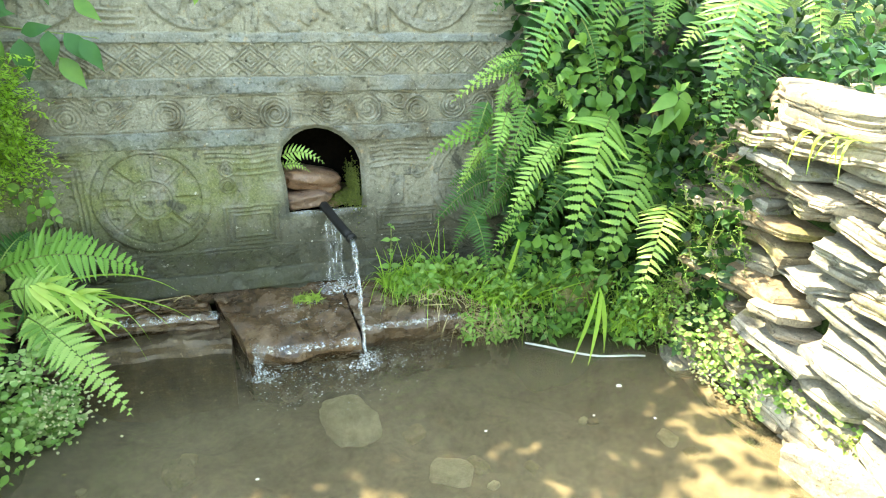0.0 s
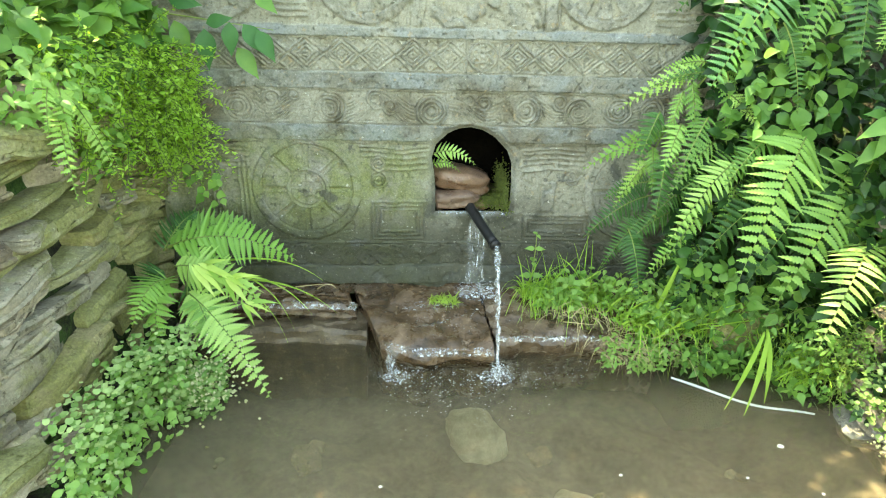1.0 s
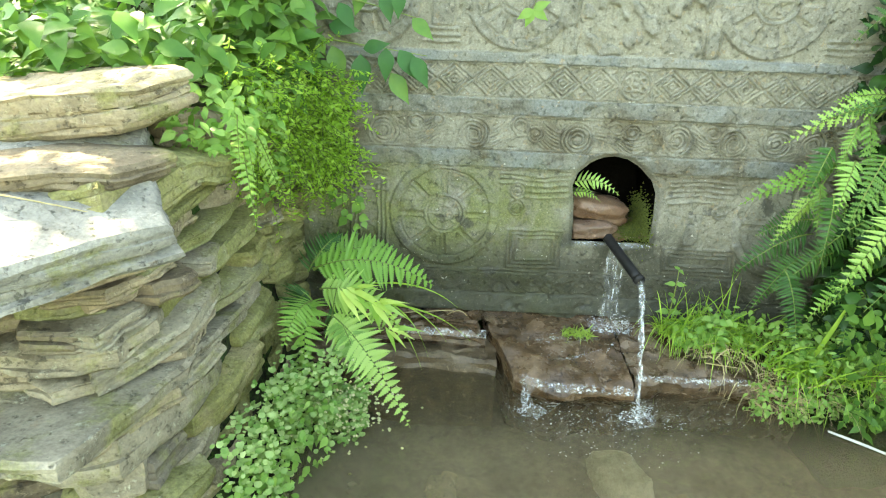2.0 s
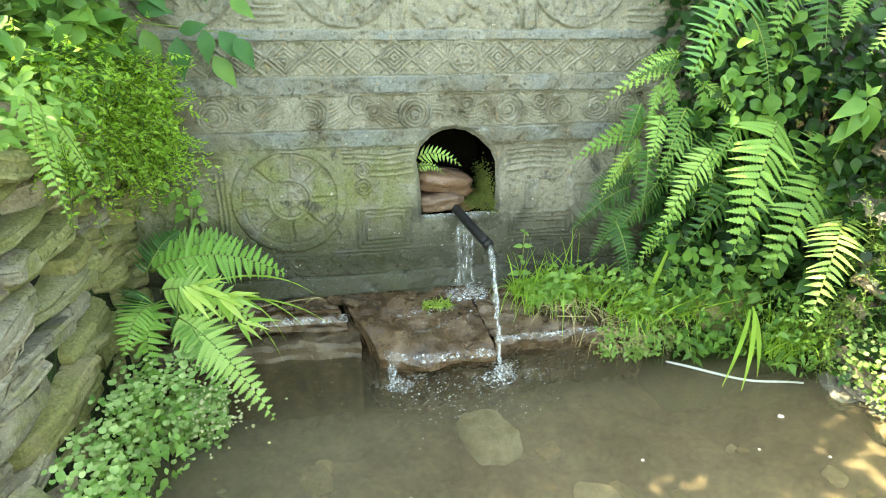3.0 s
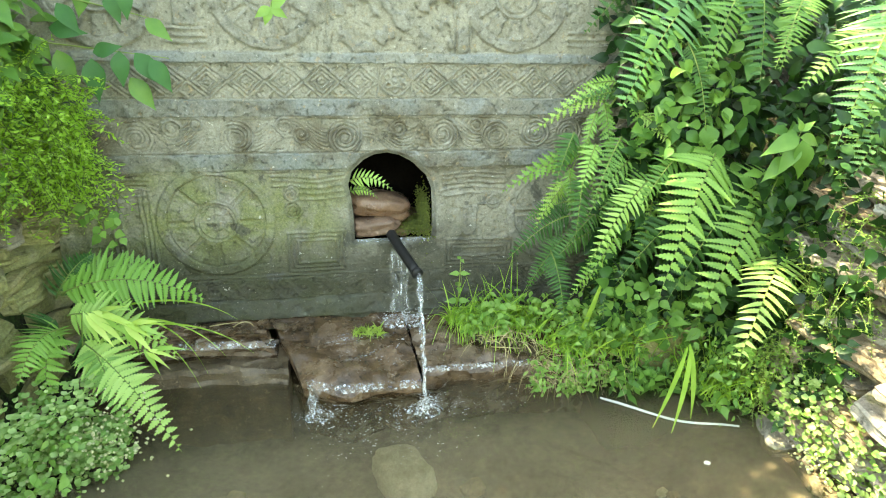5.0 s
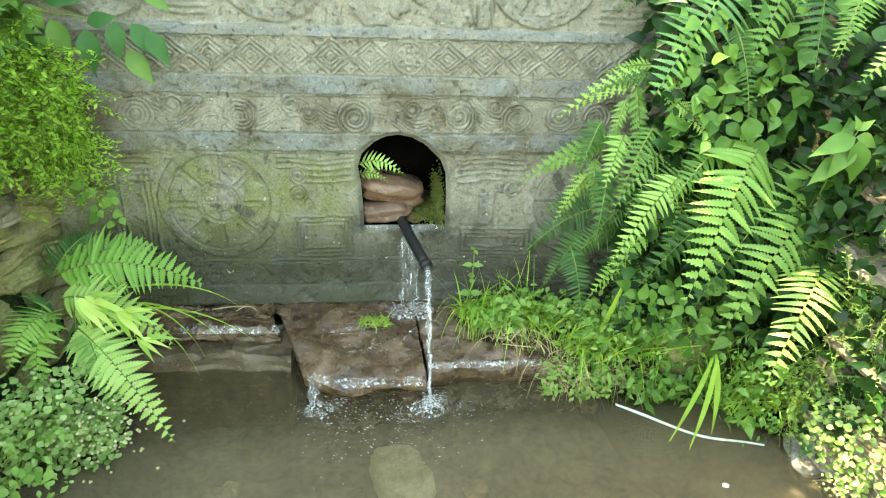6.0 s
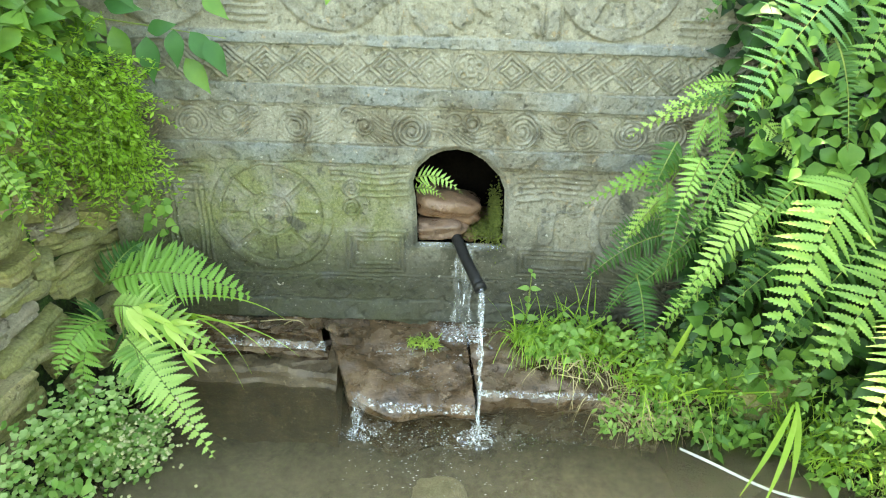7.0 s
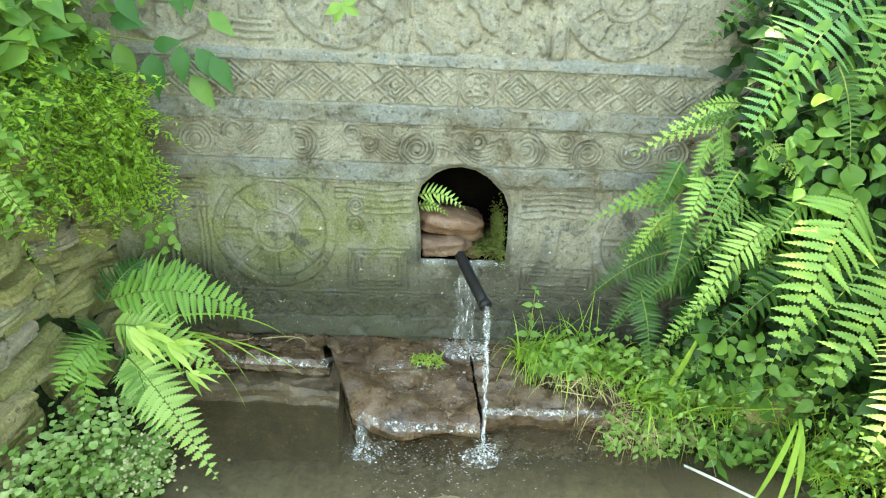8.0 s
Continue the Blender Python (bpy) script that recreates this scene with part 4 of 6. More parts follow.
boulder = new("boulder", rock_mesh("boulder", 0.26, 0.17, 0.15, 77, SLATE_DAMP))
boulder.matrix_basis = pose(0.86, -0.235, 0.18, 6, -4, 8)
tagged(boulder, "damp grey boulder half hidden among weeds", "boulder")

SUNKEN = plain_material("pale_algae_stone", (0.30, 0.29, 0.19), (0.78, 0.76, 0.60), 22, 0.8, 0.6, 0.006)
pale = new("sunken_stone", rock_mesh("sunken_stone", 0.155, 0.19, 0.11, 78, SUNKEN, 0.26, 0.2))
pale.matrix_basis = pose(-0.035, -0.525, -0.028, 4, 3, 15)
tagged(pale, "pale rounded stone lying under the pool water", "stone")
for i in range(34):
    q = random.Random(300 + i)
    x, y = q.uniform(-0.85, 0.98), q.uniform(-1.4, -0.42)
    if abs(x + 0.05) < 0.2 and abs(y + 0.6) < 0.2:
        continue
    s = q.uniform(0.035, 0.13) * (0.5 if x > 0.6 or x < -0.6 else 1)
    ob = new("bed_stone", rock_mesh("bed_stone", s, s * 0.75, s * 0.45, 310 + i, SLATE if i % 3 else SUNKEN))
    ob.matrix_basis = pose(x, y, float(bed_height(np.array(x), np.array(y))) + s * 0.1, q.uniform(-9, 9), q.uniform(-9, 9), q.uniform(0, 180))
    tagged(ob, "small stone on the silty bed of the pool", "stone", "stones on the pool bed")


# ---- dry-stone walls ----
def rubble(parent, path, z0, z1, heights, seed, mats, long, out, tilt, fill, foot, shape=0.10, stretch=lambda f: 1.0, tight=0.0):
    """Uneven beds of slabs along a bent line in plan; path gives the face, foot how far it spreads at the base."""
    r = random.Random(seed)
    path = [Vector(p) for p in path]
    lens = [(b - a).length for a, b in zip(path, path[1:])]
    total = sum(lens)

    def at(s_):
        for a, b, l in zip(path, path[1:], lens):
            if s_ <= l or b is path[-1]:
                d_ = (b - a).normalized()
                return a + d_ * s_, d_
            s_ -= l

    z = z0
    while z < z1:
        h = r.uniform(*heights)
        s_ = -r.uniform(0.0, 0.2)
        ph = r.uniform(0, 6.28)
        while s_ < total:
            l = r.uniform(*long) * stretch(s_ / total)
            mid = min(max(s_ + l / 2, 0), total - 1e-4)
            p, d = at(mid)
            nrm = Vector((-d.y, d.x))
            hh = h * (r.uniform(1.0, 1.2) if mid / total < tight else r.uniform(*fill))
            deep = r.uniform(0.22, 0.32)
            spread = foot * (1 - min(1, max(0, z - z0) / (z1 - z0)))
            me = slab_mesh("stone", l * 1.04, deep, hh, r.randint(0, 99999), mats(mid / total, z, r), 26, r.choice((2, 3, 3, 4)), shape)
            c = p - nrm * (deep / 2 - spread + r.uniform(-out, out))
            zz = z + h / 2 + 0.012 * math.sin(mid * 5 + ph) + r.uniform(-0.08, 0.08) * h
            stone_at(parent, me, (c.x, c.y, zz), r.uniform(-6, 5), tilt(mid / total) + r.uniform(-5, 5), math.degrees(math.atan2(d.y, d.x)) + r.uniform(-8, 8))
            s_ += l * r.uniform(0.92, 1.0)
        z += h * 0.97


left_wall = thing("dry_stone_wall", (-1.3, -0.7, 0.0), "old dry-stone wall of thin mossy slates beside the pool", "stone wall")
rubble(left_wall, [(-1.0, 0.03), (-1.05, -0.35), (-1.06, -0.72), (-1.075, -0.88), (-1.13, -0.965), (-1.3, -1.0), (-1.95, -1.04)], -0.06, 0.80, (0.034, 0.085), 511,
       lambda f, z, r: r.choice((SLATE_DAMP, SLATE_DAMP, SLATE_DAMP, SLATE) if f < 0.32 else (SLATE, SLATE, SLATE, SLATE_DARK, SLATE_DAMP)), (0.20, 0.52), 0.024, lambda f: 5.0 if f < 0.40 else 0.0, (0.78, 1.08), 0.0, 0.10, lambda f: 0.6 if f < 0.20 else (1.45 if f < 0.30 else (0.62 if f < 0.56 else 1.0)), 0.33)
stone_at(left_wall, slab_mesh("stone", 0.86, 0.46, 0.085, 901, SLATE_PALE, 44, 4, 0.10), (-1.40, -1.03, 0.825), 19, -5, 40, label="large pale slab jutting out of the wall")
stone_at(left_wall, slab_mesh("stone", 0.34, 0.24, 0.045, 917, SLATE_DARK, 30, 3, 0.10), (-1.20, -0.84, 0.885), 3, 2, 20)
for k, (x, y, zz, l, a, th) in enumerate(((-1.12, -0.62, 0.835, 0.24, 74, 0.06), (-1.13, -0.50, 0.885, 0.20, 96, 0.085), (-1.10, -0.34, 0.815, 0.26, 82, 0.06), (-1.09, -0.14, 0.805, 0.30, 84, 0.06), (-1.10, -0.28, 0.865, 0.24, 78, 0.05))):
    stone_at(left_wall, slab_mesh("stone", l, 0.22, th, 902 + 10 * k, SLATE if k % 2 else SLATE_DAMP, 26, 3, 0.10), (x, y, zz), 2, 3, a)
cap = stone_at(left_wall, slab_mesh("capstone", 0.86, 0.36, 0.085, 904, SLATE, 44, 5, 0.09), (-1.475, -0.70, 0.955), 4, -1, 6, "capstone", "long flat grey capstone with a layered edge")

right_wall = thing("dry_stone_wall", (1.2, -1.1, 0.0), "dry-stone wall of thin grey slates lit by the sun", "stone wall")
# Beyond 0.82 of the length, darker slates paint in the shade of the far end.
rubble(right_wall, [(1.065, -2.15), (1.07, -1.2), (1.085, -0.60)], 0.0, 0.76, (0.030, 0.070), 1307,
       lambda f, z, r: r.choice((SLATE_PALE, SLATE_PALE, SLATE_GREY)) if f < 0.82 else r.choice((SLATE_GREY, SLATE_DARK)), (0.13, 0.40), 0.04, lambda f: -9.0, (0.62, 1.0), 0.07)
for k, (y, l, zz, hh) in enumerate(((-0.93, 0.52, 0.815, 0.055), (-1.55, 0.66, 0.805, 0.055), (-1.01, 0.72, 0.885, 0.090), (-1.78, 0.76, 0.878, 0.085), (-0.74, 0.22, 0.795, 0.045))):
    stone_at(right_wall, slab_mesh("capstone", l, 0.32, hh, 1500 + k, SLATE_PALE, 44, 5, 0.08), (1.20 + 0.01 * (k % 2), y, zz), 0, -3, 90 + 2 * k, "capstone", "long flat grey capstone")


def stems(parent, pairs, radius, material, seed, name="stem"):
    r = random.Random(seed)
    V, F = [], []
    for a, b in pairs:
        a, b = Vector(a), Vector(b)
        tube(V, F, bez(a, (a + b) / 2 + Vector((r.uniform(-.03, .03), r.uniform(-.03, 0), r.uniform(0, .04))), b, 6), [radius * (1 - 0.1 * k) for k in range(7)], 5)
    return part(name, mesh(name, V, F, material), parent)


# ---- running water ----
jet = thing("water_jet", (0.05, -0.3, WATER), "clear water falling from the pipe into the pool", "water jet")
V, F = [], []
pts = [(0.049 + 0.004 * s, -0.170 - 0.165 * s ** 0.62, 0.412 - 0.385 * s) for s in (k / 24 for k in range(25))]
pts = [(x + 0.0022 * math.sin(k * 1.9), y, z) for k, (x, y, z) in enumerate(pts)]
tube(V, F, pts, [0.0085 - 0.0035 * k / 24 + 0.0014 * math.sin(k * 2.3) for k in range(25)], 10)
part("stream", mesh("stream", V, F, FALL), jet)
V, F = [], []
pts = [(0.054 + 0.003 * math.sin(k * 1.1), -0.172 - 0.172 * (k / 20) ** 0.62, 0.405 - 0.375 * k / 20) for k in range(21)]
tube(V, F, pts, [0.004 + 0.0015 * math.sin(k * 1.7) for k in range(21)], 7)
part("stream", mesh("stream", V, F, FALL), jet)

trickle = thing("water_trickle", (0.0, -0.02, 0.2), "thin sheet of water running down the carved slab", "water trickle")
for x0, w, z1, sd in ((-0.012, 0.010, 0.215, 1), (0.012, 0.012, 0.215, 2), (0.030, 0.006, 0.225, 3)):
    V, F = [], []
    for k in range(31):
        s = k / 30
        zz = 0.462 + (z1 - 0.462) * s
        wob = 0.004 * math.sin(s * 11 + sd)
        ww = w * (0.7 + 0.5 * math.sin(s * 17 + sd * 2) ** 2)
        for q in (-1, -0.4, 0.4, 1):
            V.append((x0 + wob + ww * q, -0.004 - 0.030 * s - 0.006 * (1 - q * q) - 0.002 * math.sin(k * 1.9 + q * 3), zz))
    for k in range(30):
        for q in range(3):
            a = k * 4 + q
            F.append((a, a + 1, a + 5, a + 4))
    part("sheet", mesh("sheet", V, F, FALL), trickle)

V, F = [], []
for k in range(41):
    x = -0.128 + 0.244 * k / 40
    for q in range(6):
        V.append((x, 0.012 - 0.020 * math.sin(q / 5 * 1.5), 0.470 - (0.006 + 0.008 * noise.noise((x * 60, 0, 0))) * q / 5))
for k in range(40):
    for q in range(5):
        a = 6 * k + q
        F.append((a, a + 1, a + 7, a + 6))
part("sill_film", mesh("sill_film", V, F, FALL), trickle)

foam = thing("foam", (0, -0.3, WATER), "white foam and splashes where the water falls", "foam", kind="stuff")


def bubbles(name, spots, seed):
    r = random.Random(seed)
    V, F = [], []
    for (x0, y0, z0), (x1, y1, z1), n, sp, r0, r1 in spots:
        for _ in range(n):
            t = r.random()
            p = Vector((x0 + (x1 - x0) * t + r.gauss(0, sp), y0 + (y1 - y0) * t + r.gauss(0, sp), z0 + (z1 - z0) * t + abs(r.gauss(0, sp * 0.45))))
            if noise.noise(Vector((p.x * 34, p.y * 34, p.z * 20 + 3))) < r.uniform(-0.25, 0.2):
                continue
            q = r.uniform(r0, r1)
            i = len(V)
            st = 1 + 1.6 * r.random()
            for v in ((st, 0, 0), (-st, 0, 0), (0, 1, 0), (0, -1, 0), (0, 0, 0.8), (0, 0, -0.8)):
                V.append(p + Vector(v) * q)
            for f in ((0, 2, 4), (2, 1, 4), (1, 3, 4), (3, 0, 4), (2, 0, 5), (1, 2, 5), (3, 1, 5), (0, 3, 5)):
                F.append(tuple(i + e for e in f))
    return mesh(name, V, F, SPRAY)


def froth(name, fn, nu, nv):
    """A lumpy sheet of froth given by its surface fn(u, v)."""
    V, F = [], []
    for a in range(nu + 1):
        for b in range(nv + 1):
            p = Vector(fn(a / nu, b / nv))
            k = 0.006 * noise.noise(p * 60) + 0.003 * noise.noise(p * 150)
            V.append(p + Vector((0, -0.6, 0.8)) * (k + 0.003))
    for a in range(nu):
        for b in range(nv):
            i = a * (nv + 1) + b
            F.append((i, i + 1, i + nv + 2, i + nv + 1))
    return part(name, mesh(name, V, F, FOAM), foam)


# over the lips of the slabs and down their broken fronts
froth("lip_froth", lambda u, v: (-0.30 + 0.345 * u, -0.258 - 0.046 * min(1, u * 4) - 0.016 * math.sin(min(1, v * 1.6) * 1.57), 0.124 - 0.022 * v), 90, 16)
froth("lip_froth", lambda u, v: (0.055 + 0.36 * u, -0.246 - 0.016 * math.sin(min(1, v * 1.7) * 1.57), 0.130 - 0.012 * v), 80, 14)
# where the streams strike the pool and the slab
froth("splash_froth", lambda u, v: (0.05 + 0.055 * v * math.cos(u * 6.283), -0.345 + 0.042 * v * math.sin(u * 6.283), WATER + 0.045 * (1 - v) ** 2), 40, 12)
froth("splash_froth", lambda u, v: (-0.262 + 0.045 * v * math.cos(u * 6.283), -0.335 + 0.034 * v * math.sin(u * 6.283), WATER + 0.030 * (1 - v) ** 2), 40, 12)
froth("splash_froth", lambda u, v: (0.012 + 0.075 * v * math.cos(u * 6.283), -0.058 + 0.05 * v * math.sin(u * 6.283), 0.196 + 0.016 * (1 - v) - 0.02 * v * math.sin(u * 6.283) * -0.3), 40, 12)
# thin streaks where the water spreads over the slab
for x0, y0, x1, y1, w, bow in ((0.0, -0.075, -0.20, -0.105, 0.010, 0.02), (-0.02, -0.10, -0.23, -0.135, 0.008, -0.02), (0.03, -0.09, -0.02, -0.19, 0.012, 0.015), (0.05, -0.08, 0.12, -0.12, 0.014, 0.01), (-0.10, -0.11, -0.24, -0.13, 0.016, 0.01), (-0.04, -0.16, -0.20, -0.21, 0.012, -0.02)):
    froth("slab_film", lambda u, v, x0=x0, y0=y0, x1=x1, y1=y1, w=w, bow=bow: (x0 + (x1 - x0) * u + bow * math.sin(u * 5) * 0.5, y0 + (y1 - y0) * u + bow * math.sin(u * 3.14) + w * (v - 0.5) * (0.4 + math.sin(u * 3.14)), 0.2075 - 0.235 * (0.03 - (y0 + (y1 - y0) * u))), 40, 6)
froth("lip_froth", lambda u, v: (-0.70 + 0.30 * u, -0.066 - 0.020 * u - 0.016 * v, 0.172 - 0.022 * v), 60, 8)
part("droplets", bubbles("droplets", [
    ((-0.290, -0.335, 0.05), (-0.22, -0.345, 0.045), 260, 0.028, 0.0006, 0.0018),
    ((-0.30, -0.345, 0.0415), (0.34, -0.345, 0.0415), 520, 0.030, 0.0005, 0.0016),
    ((-0.22, -0.46, 0.0405), (0.08, -0.44, 0.0405), 420, 0.07, 0.0006, 0.0018),
    ((0.05, -0.34, 0.05), (0.055, -0.345, 0.065), 420, 0.030, 0.0005, 0.0017),
    ((-0.02, -0.05, 0.205), (0.06, -0.07, 0.205), 520, 0.026, 0.0005, 0.0016),
    ((-0.2, -0.2, 0.155), (0.03, -0.22, 0.15), 160, 0.05, 0.0005, 0.0012),
], 5), foam)
for n_, (x0, x1, zb, yb) in enumerate(((-0.295, -0.262, 0.04, -0.315),)):
    V, F = [], []
    for k in range(9):
        for q in range(9):
            s_, u_ = k / 8, q / 8
            V.append((x0 + (x1 - x0) * u_ + 0.004 * math.sin(9 * s_ + n_), yb + 0.016 * (1 - s_) ** 2 - 0.003 * math.sin(u_ * 14 + k), 0.116 + (zb - 0.116) * s_))
    for k in range(8):
        for q in range(8):
            a = 9 * k + q
            F.append((a, a + 1, a + 10, a + 9))
    part("overflow_sheet", mesh("overflow_sheet", V, F, FALL), foam)

flecks = thing("floating_petal", (0.77, -0.69, WATER), "small pale petal floating on the pool", "petal", "petals on the pool")
V, F = [], []
leaf(V, F, (0.760, -0.690, WATER + 0.003), (1, 0.2, 0), (0, 0, 1), 0.022, 0.018, 0.2, 0.0)
part("petal", mesh("petal", V, F, PETAL), flecks)
for p in ((0.62, -0.80), (0.78, -0.86), (0.3, -0.78), (-0.3, -0.8)):
    copy_thing(flecks, Matrix.Translation((p[0], p[1], WATER)) @ pose(0, 0, 0, 0, 0, 50 * p[0]) @ Matrix.Scale(0.5, 4))

reed = thing("bleached_reed", (0.8, -0.45, WATER), "long bleached reed blade lying on the water", "reed")
V, F = [], []
for k in range(17):
    s = k / 16
    x, y = 0.600 + 0.350 * s, -0.365 - 0.195 * s - 0.034 * math.sin(s * 3.1) + 0.006 * math.sin(s * 9)
    w = 0.0066 * (1 - 0.8 * s) * min(1, 0.4 + 4 * s)
    V.extend(((x, y + w, WATER + 0.006 + 0.002 * math.sin(k)), (x, y, WATER + 0.011), (x, y - w, WATER + 0.005)))
for k in range(16):
    for q in range(2):
        a = 3 * k + q
        F.append((a, a + 1, a + 4, a + 3))
part("blade", mesh("blade", V, F, REED), reed)


# ---- ferns of the right bank ----
def fern(at, label):
    return thing("fern", at, label, "fern", "ferns")


f = fern((0.95, -0.12, 1.32), "large bracken-like fern hanging over the bank")
frond(f, (0.935, -0.14, 1.345), (0.603, -0.258, 0.922), 0.19, FERN_BLUE, (0.1, -0.9, 0.35), 0.10, 32, 22, 0.80, 0.15, 0.05, 0.19)
frond(f, (0.99, -0.18, 1.34), (0.80, -0.33, 1.03), 0.13, FERN, (0.0, -0.9, 0.4), 0.10, 22, 12, 0.8, 0.2)
frond(f, (1.0, -0.16, 1.33), (0.93, -0.38, 1.0), 0.13, FERN_DARK, (0.0, -0.9, 0.4), 0.12, 22, 12, 0.8, 0.2)
frond(f, (0.90, -0.1, 1.36), (0.545, -0.08, 1.11), 0.09, FERN_DARK, (0.0, -0.9, 0.4), 0.14, 22, 12, 0.8, 0.2)

f = fern((0.86, -0.1, 1.05), "slender twice-cut fern leaning in front of the carving")
V, F = [], []
stalk = bez((0.86, -0.11, 1.09), (0.60, -0.14, 0.99), (0.484, -0.165, 0.64), 14)
tube(V, F, stalk, [0.0042 - 0.002 * k / 14 for k in range(15)], 6)
part("stalk", mesh("stalk", V, F, STEM), f)
for a, b, w, m_, fc in (
        ((0.622, -0.15, 0.968), (0.391, -0.14, 0.836), 0.060, FERN_PALE, (0, -1, 0.35)),
        ((0.530, -0.155, 0.775), (0.306, -0.14, 0.654), 0.062, FERN_BRIGHT, (0, -1, 0.35)),
        ((0.500, -0.17, 0.700), (0.413, -0.16, 0.538), 0.055, FERN_PALE, (0, -1, 0.2)),
        ((0.640, -0.14, 0.985), (0.523, -0.10, 0.955), 0.035, FERN_PALE, (0, -1, 0.4)),
        ((0.580, -0.15, 0.900), (0.536, -0.18, 0.760), 0.045, FERN, (0, -1, 0.2)),
        ((0.600, -0.15, 0.930), (0.628, -0.20, 0.702), 0.052, FERN, (0, -1, 0.2)),
        ((0.690, -0.16, 0.985), (0.700, -0.23, 0.760), 0.058, FERN, (0, -1, 0.2)),
        ((0.695, -0.19, 0.903), (0.784, -0.26, 0.801), 0.045, FERN_PALE, (0, -1, 0.4)),
        ((0.540, -0.16, 0.800), (0.470, -0.17, 0.735), 0.040, FERN, (0, -1, 0.4)),
        ((0.555, -0.17, 0.820), (0.575, -0.21, 0.640), 0.045, FERN, (0, -1, 0.3)),
        ((0.500, -0.18, 0.740), (0.510, -0.21, 0.590), 0.045, FERN, (0, -1, 0.3)),
        ((0.660, -0.16, 0.960), (0.470, -0.15, 0.905), 0.04, FERN_DARK, (0, -1, 0.4))):
    frond(f, a, b, w * 0.70, m_, fc, 0.07, 12, 5, 0.75, 0.75, 0.04, 0.26)

f = fern((0.95, -0.2, 0.6), "leafy green fern clump rooted in the bank")
frond(f, (0.720, -0.28, 0.735), (0.511, -0.36, 0.492), 0.060, FERN_PALE, (-0.1, -0.9, 0.5), 0.12, 17, 4, 0.97, 0.55)
frond(f, (0.915, -0.27, 0.815), (0.677, -0.48, 0.446), 0.140, FERN_BRIGHT, (-0.15, -0.9, 0.42), 0.14, 19, 18, 0.94, 0.42, 0.05, 0.22)
frond(f, (1.115, -0.32, 0.715), (0.784, -0.50, 0.373), 0.150, FERN, (-0.1, -0.9, 0.42), 0.16, 21, 18, 0.94, 0.42, 0.05, 0.22)
frond(f, (1.060, -0.44, 0.552), (0.829, -0.641, 0.300), 0.100, FERN_PALE, (-0.3, -0.35, 0.9), 0.16, 18, 12, 0.98, 0.5, 0.06, 0.19)
frond(f, (1.02, -0.3, 0.70), (0.74, -0.42, 0.40), 0.11, FERN_DARK, (0.0, -0.85, 0.5), 0.15, 20, 9, 0.92, 0.42)
frond(f, (0.95, -0.25, 0.66), (0.62, -0.33, 0.42), 0.10, FERN_DARK, (0.0, -0.85, 0.5), 0.15, 20, 9, 0.92, 0.42)
frond(f, (0.80, -0.22, 0.72), (0.58, -0.26, 0.60), 0.075, FERN, (0.0, -0.85, 0.5), 0.15, 18, 7, 0.92, 0.42)
frond(f, (0.84, -0.24, 0.80), (0.66, -0.34, 0.66), 0.07, FERN, (0.0, -0.85, 0.5), 0.15, 18, 7, 0.92, 0.42)
frond(f, (1.08, -0.30, 0.66), (0.96, -0.50, 0.42), 0.10, FERN, (0.0, -0.85, 0.5), 0.2, 20, 9, 0.92, 0.42)

f = fern((0.6, -0.1, 0.45), "dark fern growing low beside the carving")
for a, b, w in (((0.566, -0.10, 0.565), (0.345, -0.11, 0.420), 0.065), ((0.640, -0.14, 0.530), (0.445, -0.16, 0.385), 0.06), ((0.679, -0.17, 0.640), (0.505, -0.19, 0.485), 0.07), ((0.467, -0.17, 0.475), (0.496, -0.28, 0.255), 0.055), ((0.60, -0.08, 0.60), (0.41, -0.07, 0.54), 0.06), ((0.54, -0.12, 0.50), (0.40, -0.16, 0.33), 0.055), ((0.62, -0.18, 0.50), (0.60, -0.32, 0.30), 0.06)):
    frond(f, a, b, w, FERN_DARK, (0, -0.9, 0.4), 0.14, 20, 7, 0.9, 0.35)

f = fern((0.62, -0.16, 0.5), "tangle of small bright green fern fronds on the bank")
for k in range(10):
    q = random.Random(2000 + k)
    bx, bz = q.uniform(0.46, 0.86), q.uniform(0.42, 0.86)
    by = -0.16 - 0.22 * (bx - 0.4)
    frond(f, (bx, by, bz), (bx + q.uniform(-0.17, -0.02), by - q.uniform(0.03, 0.09), bz - q.uniform(0.08, 0.20)), q.uniform(0.035, 0.055), (FERN, FERN_BRIGHT, FERN_BRIGHT, FERN_DARK)[k % 4], (q.uniform(-0.3, 0.3), -0.9, 0.45), 0.12, 12, 6, (0.75, 0.9)[k % 2], 0.45, 0.04)

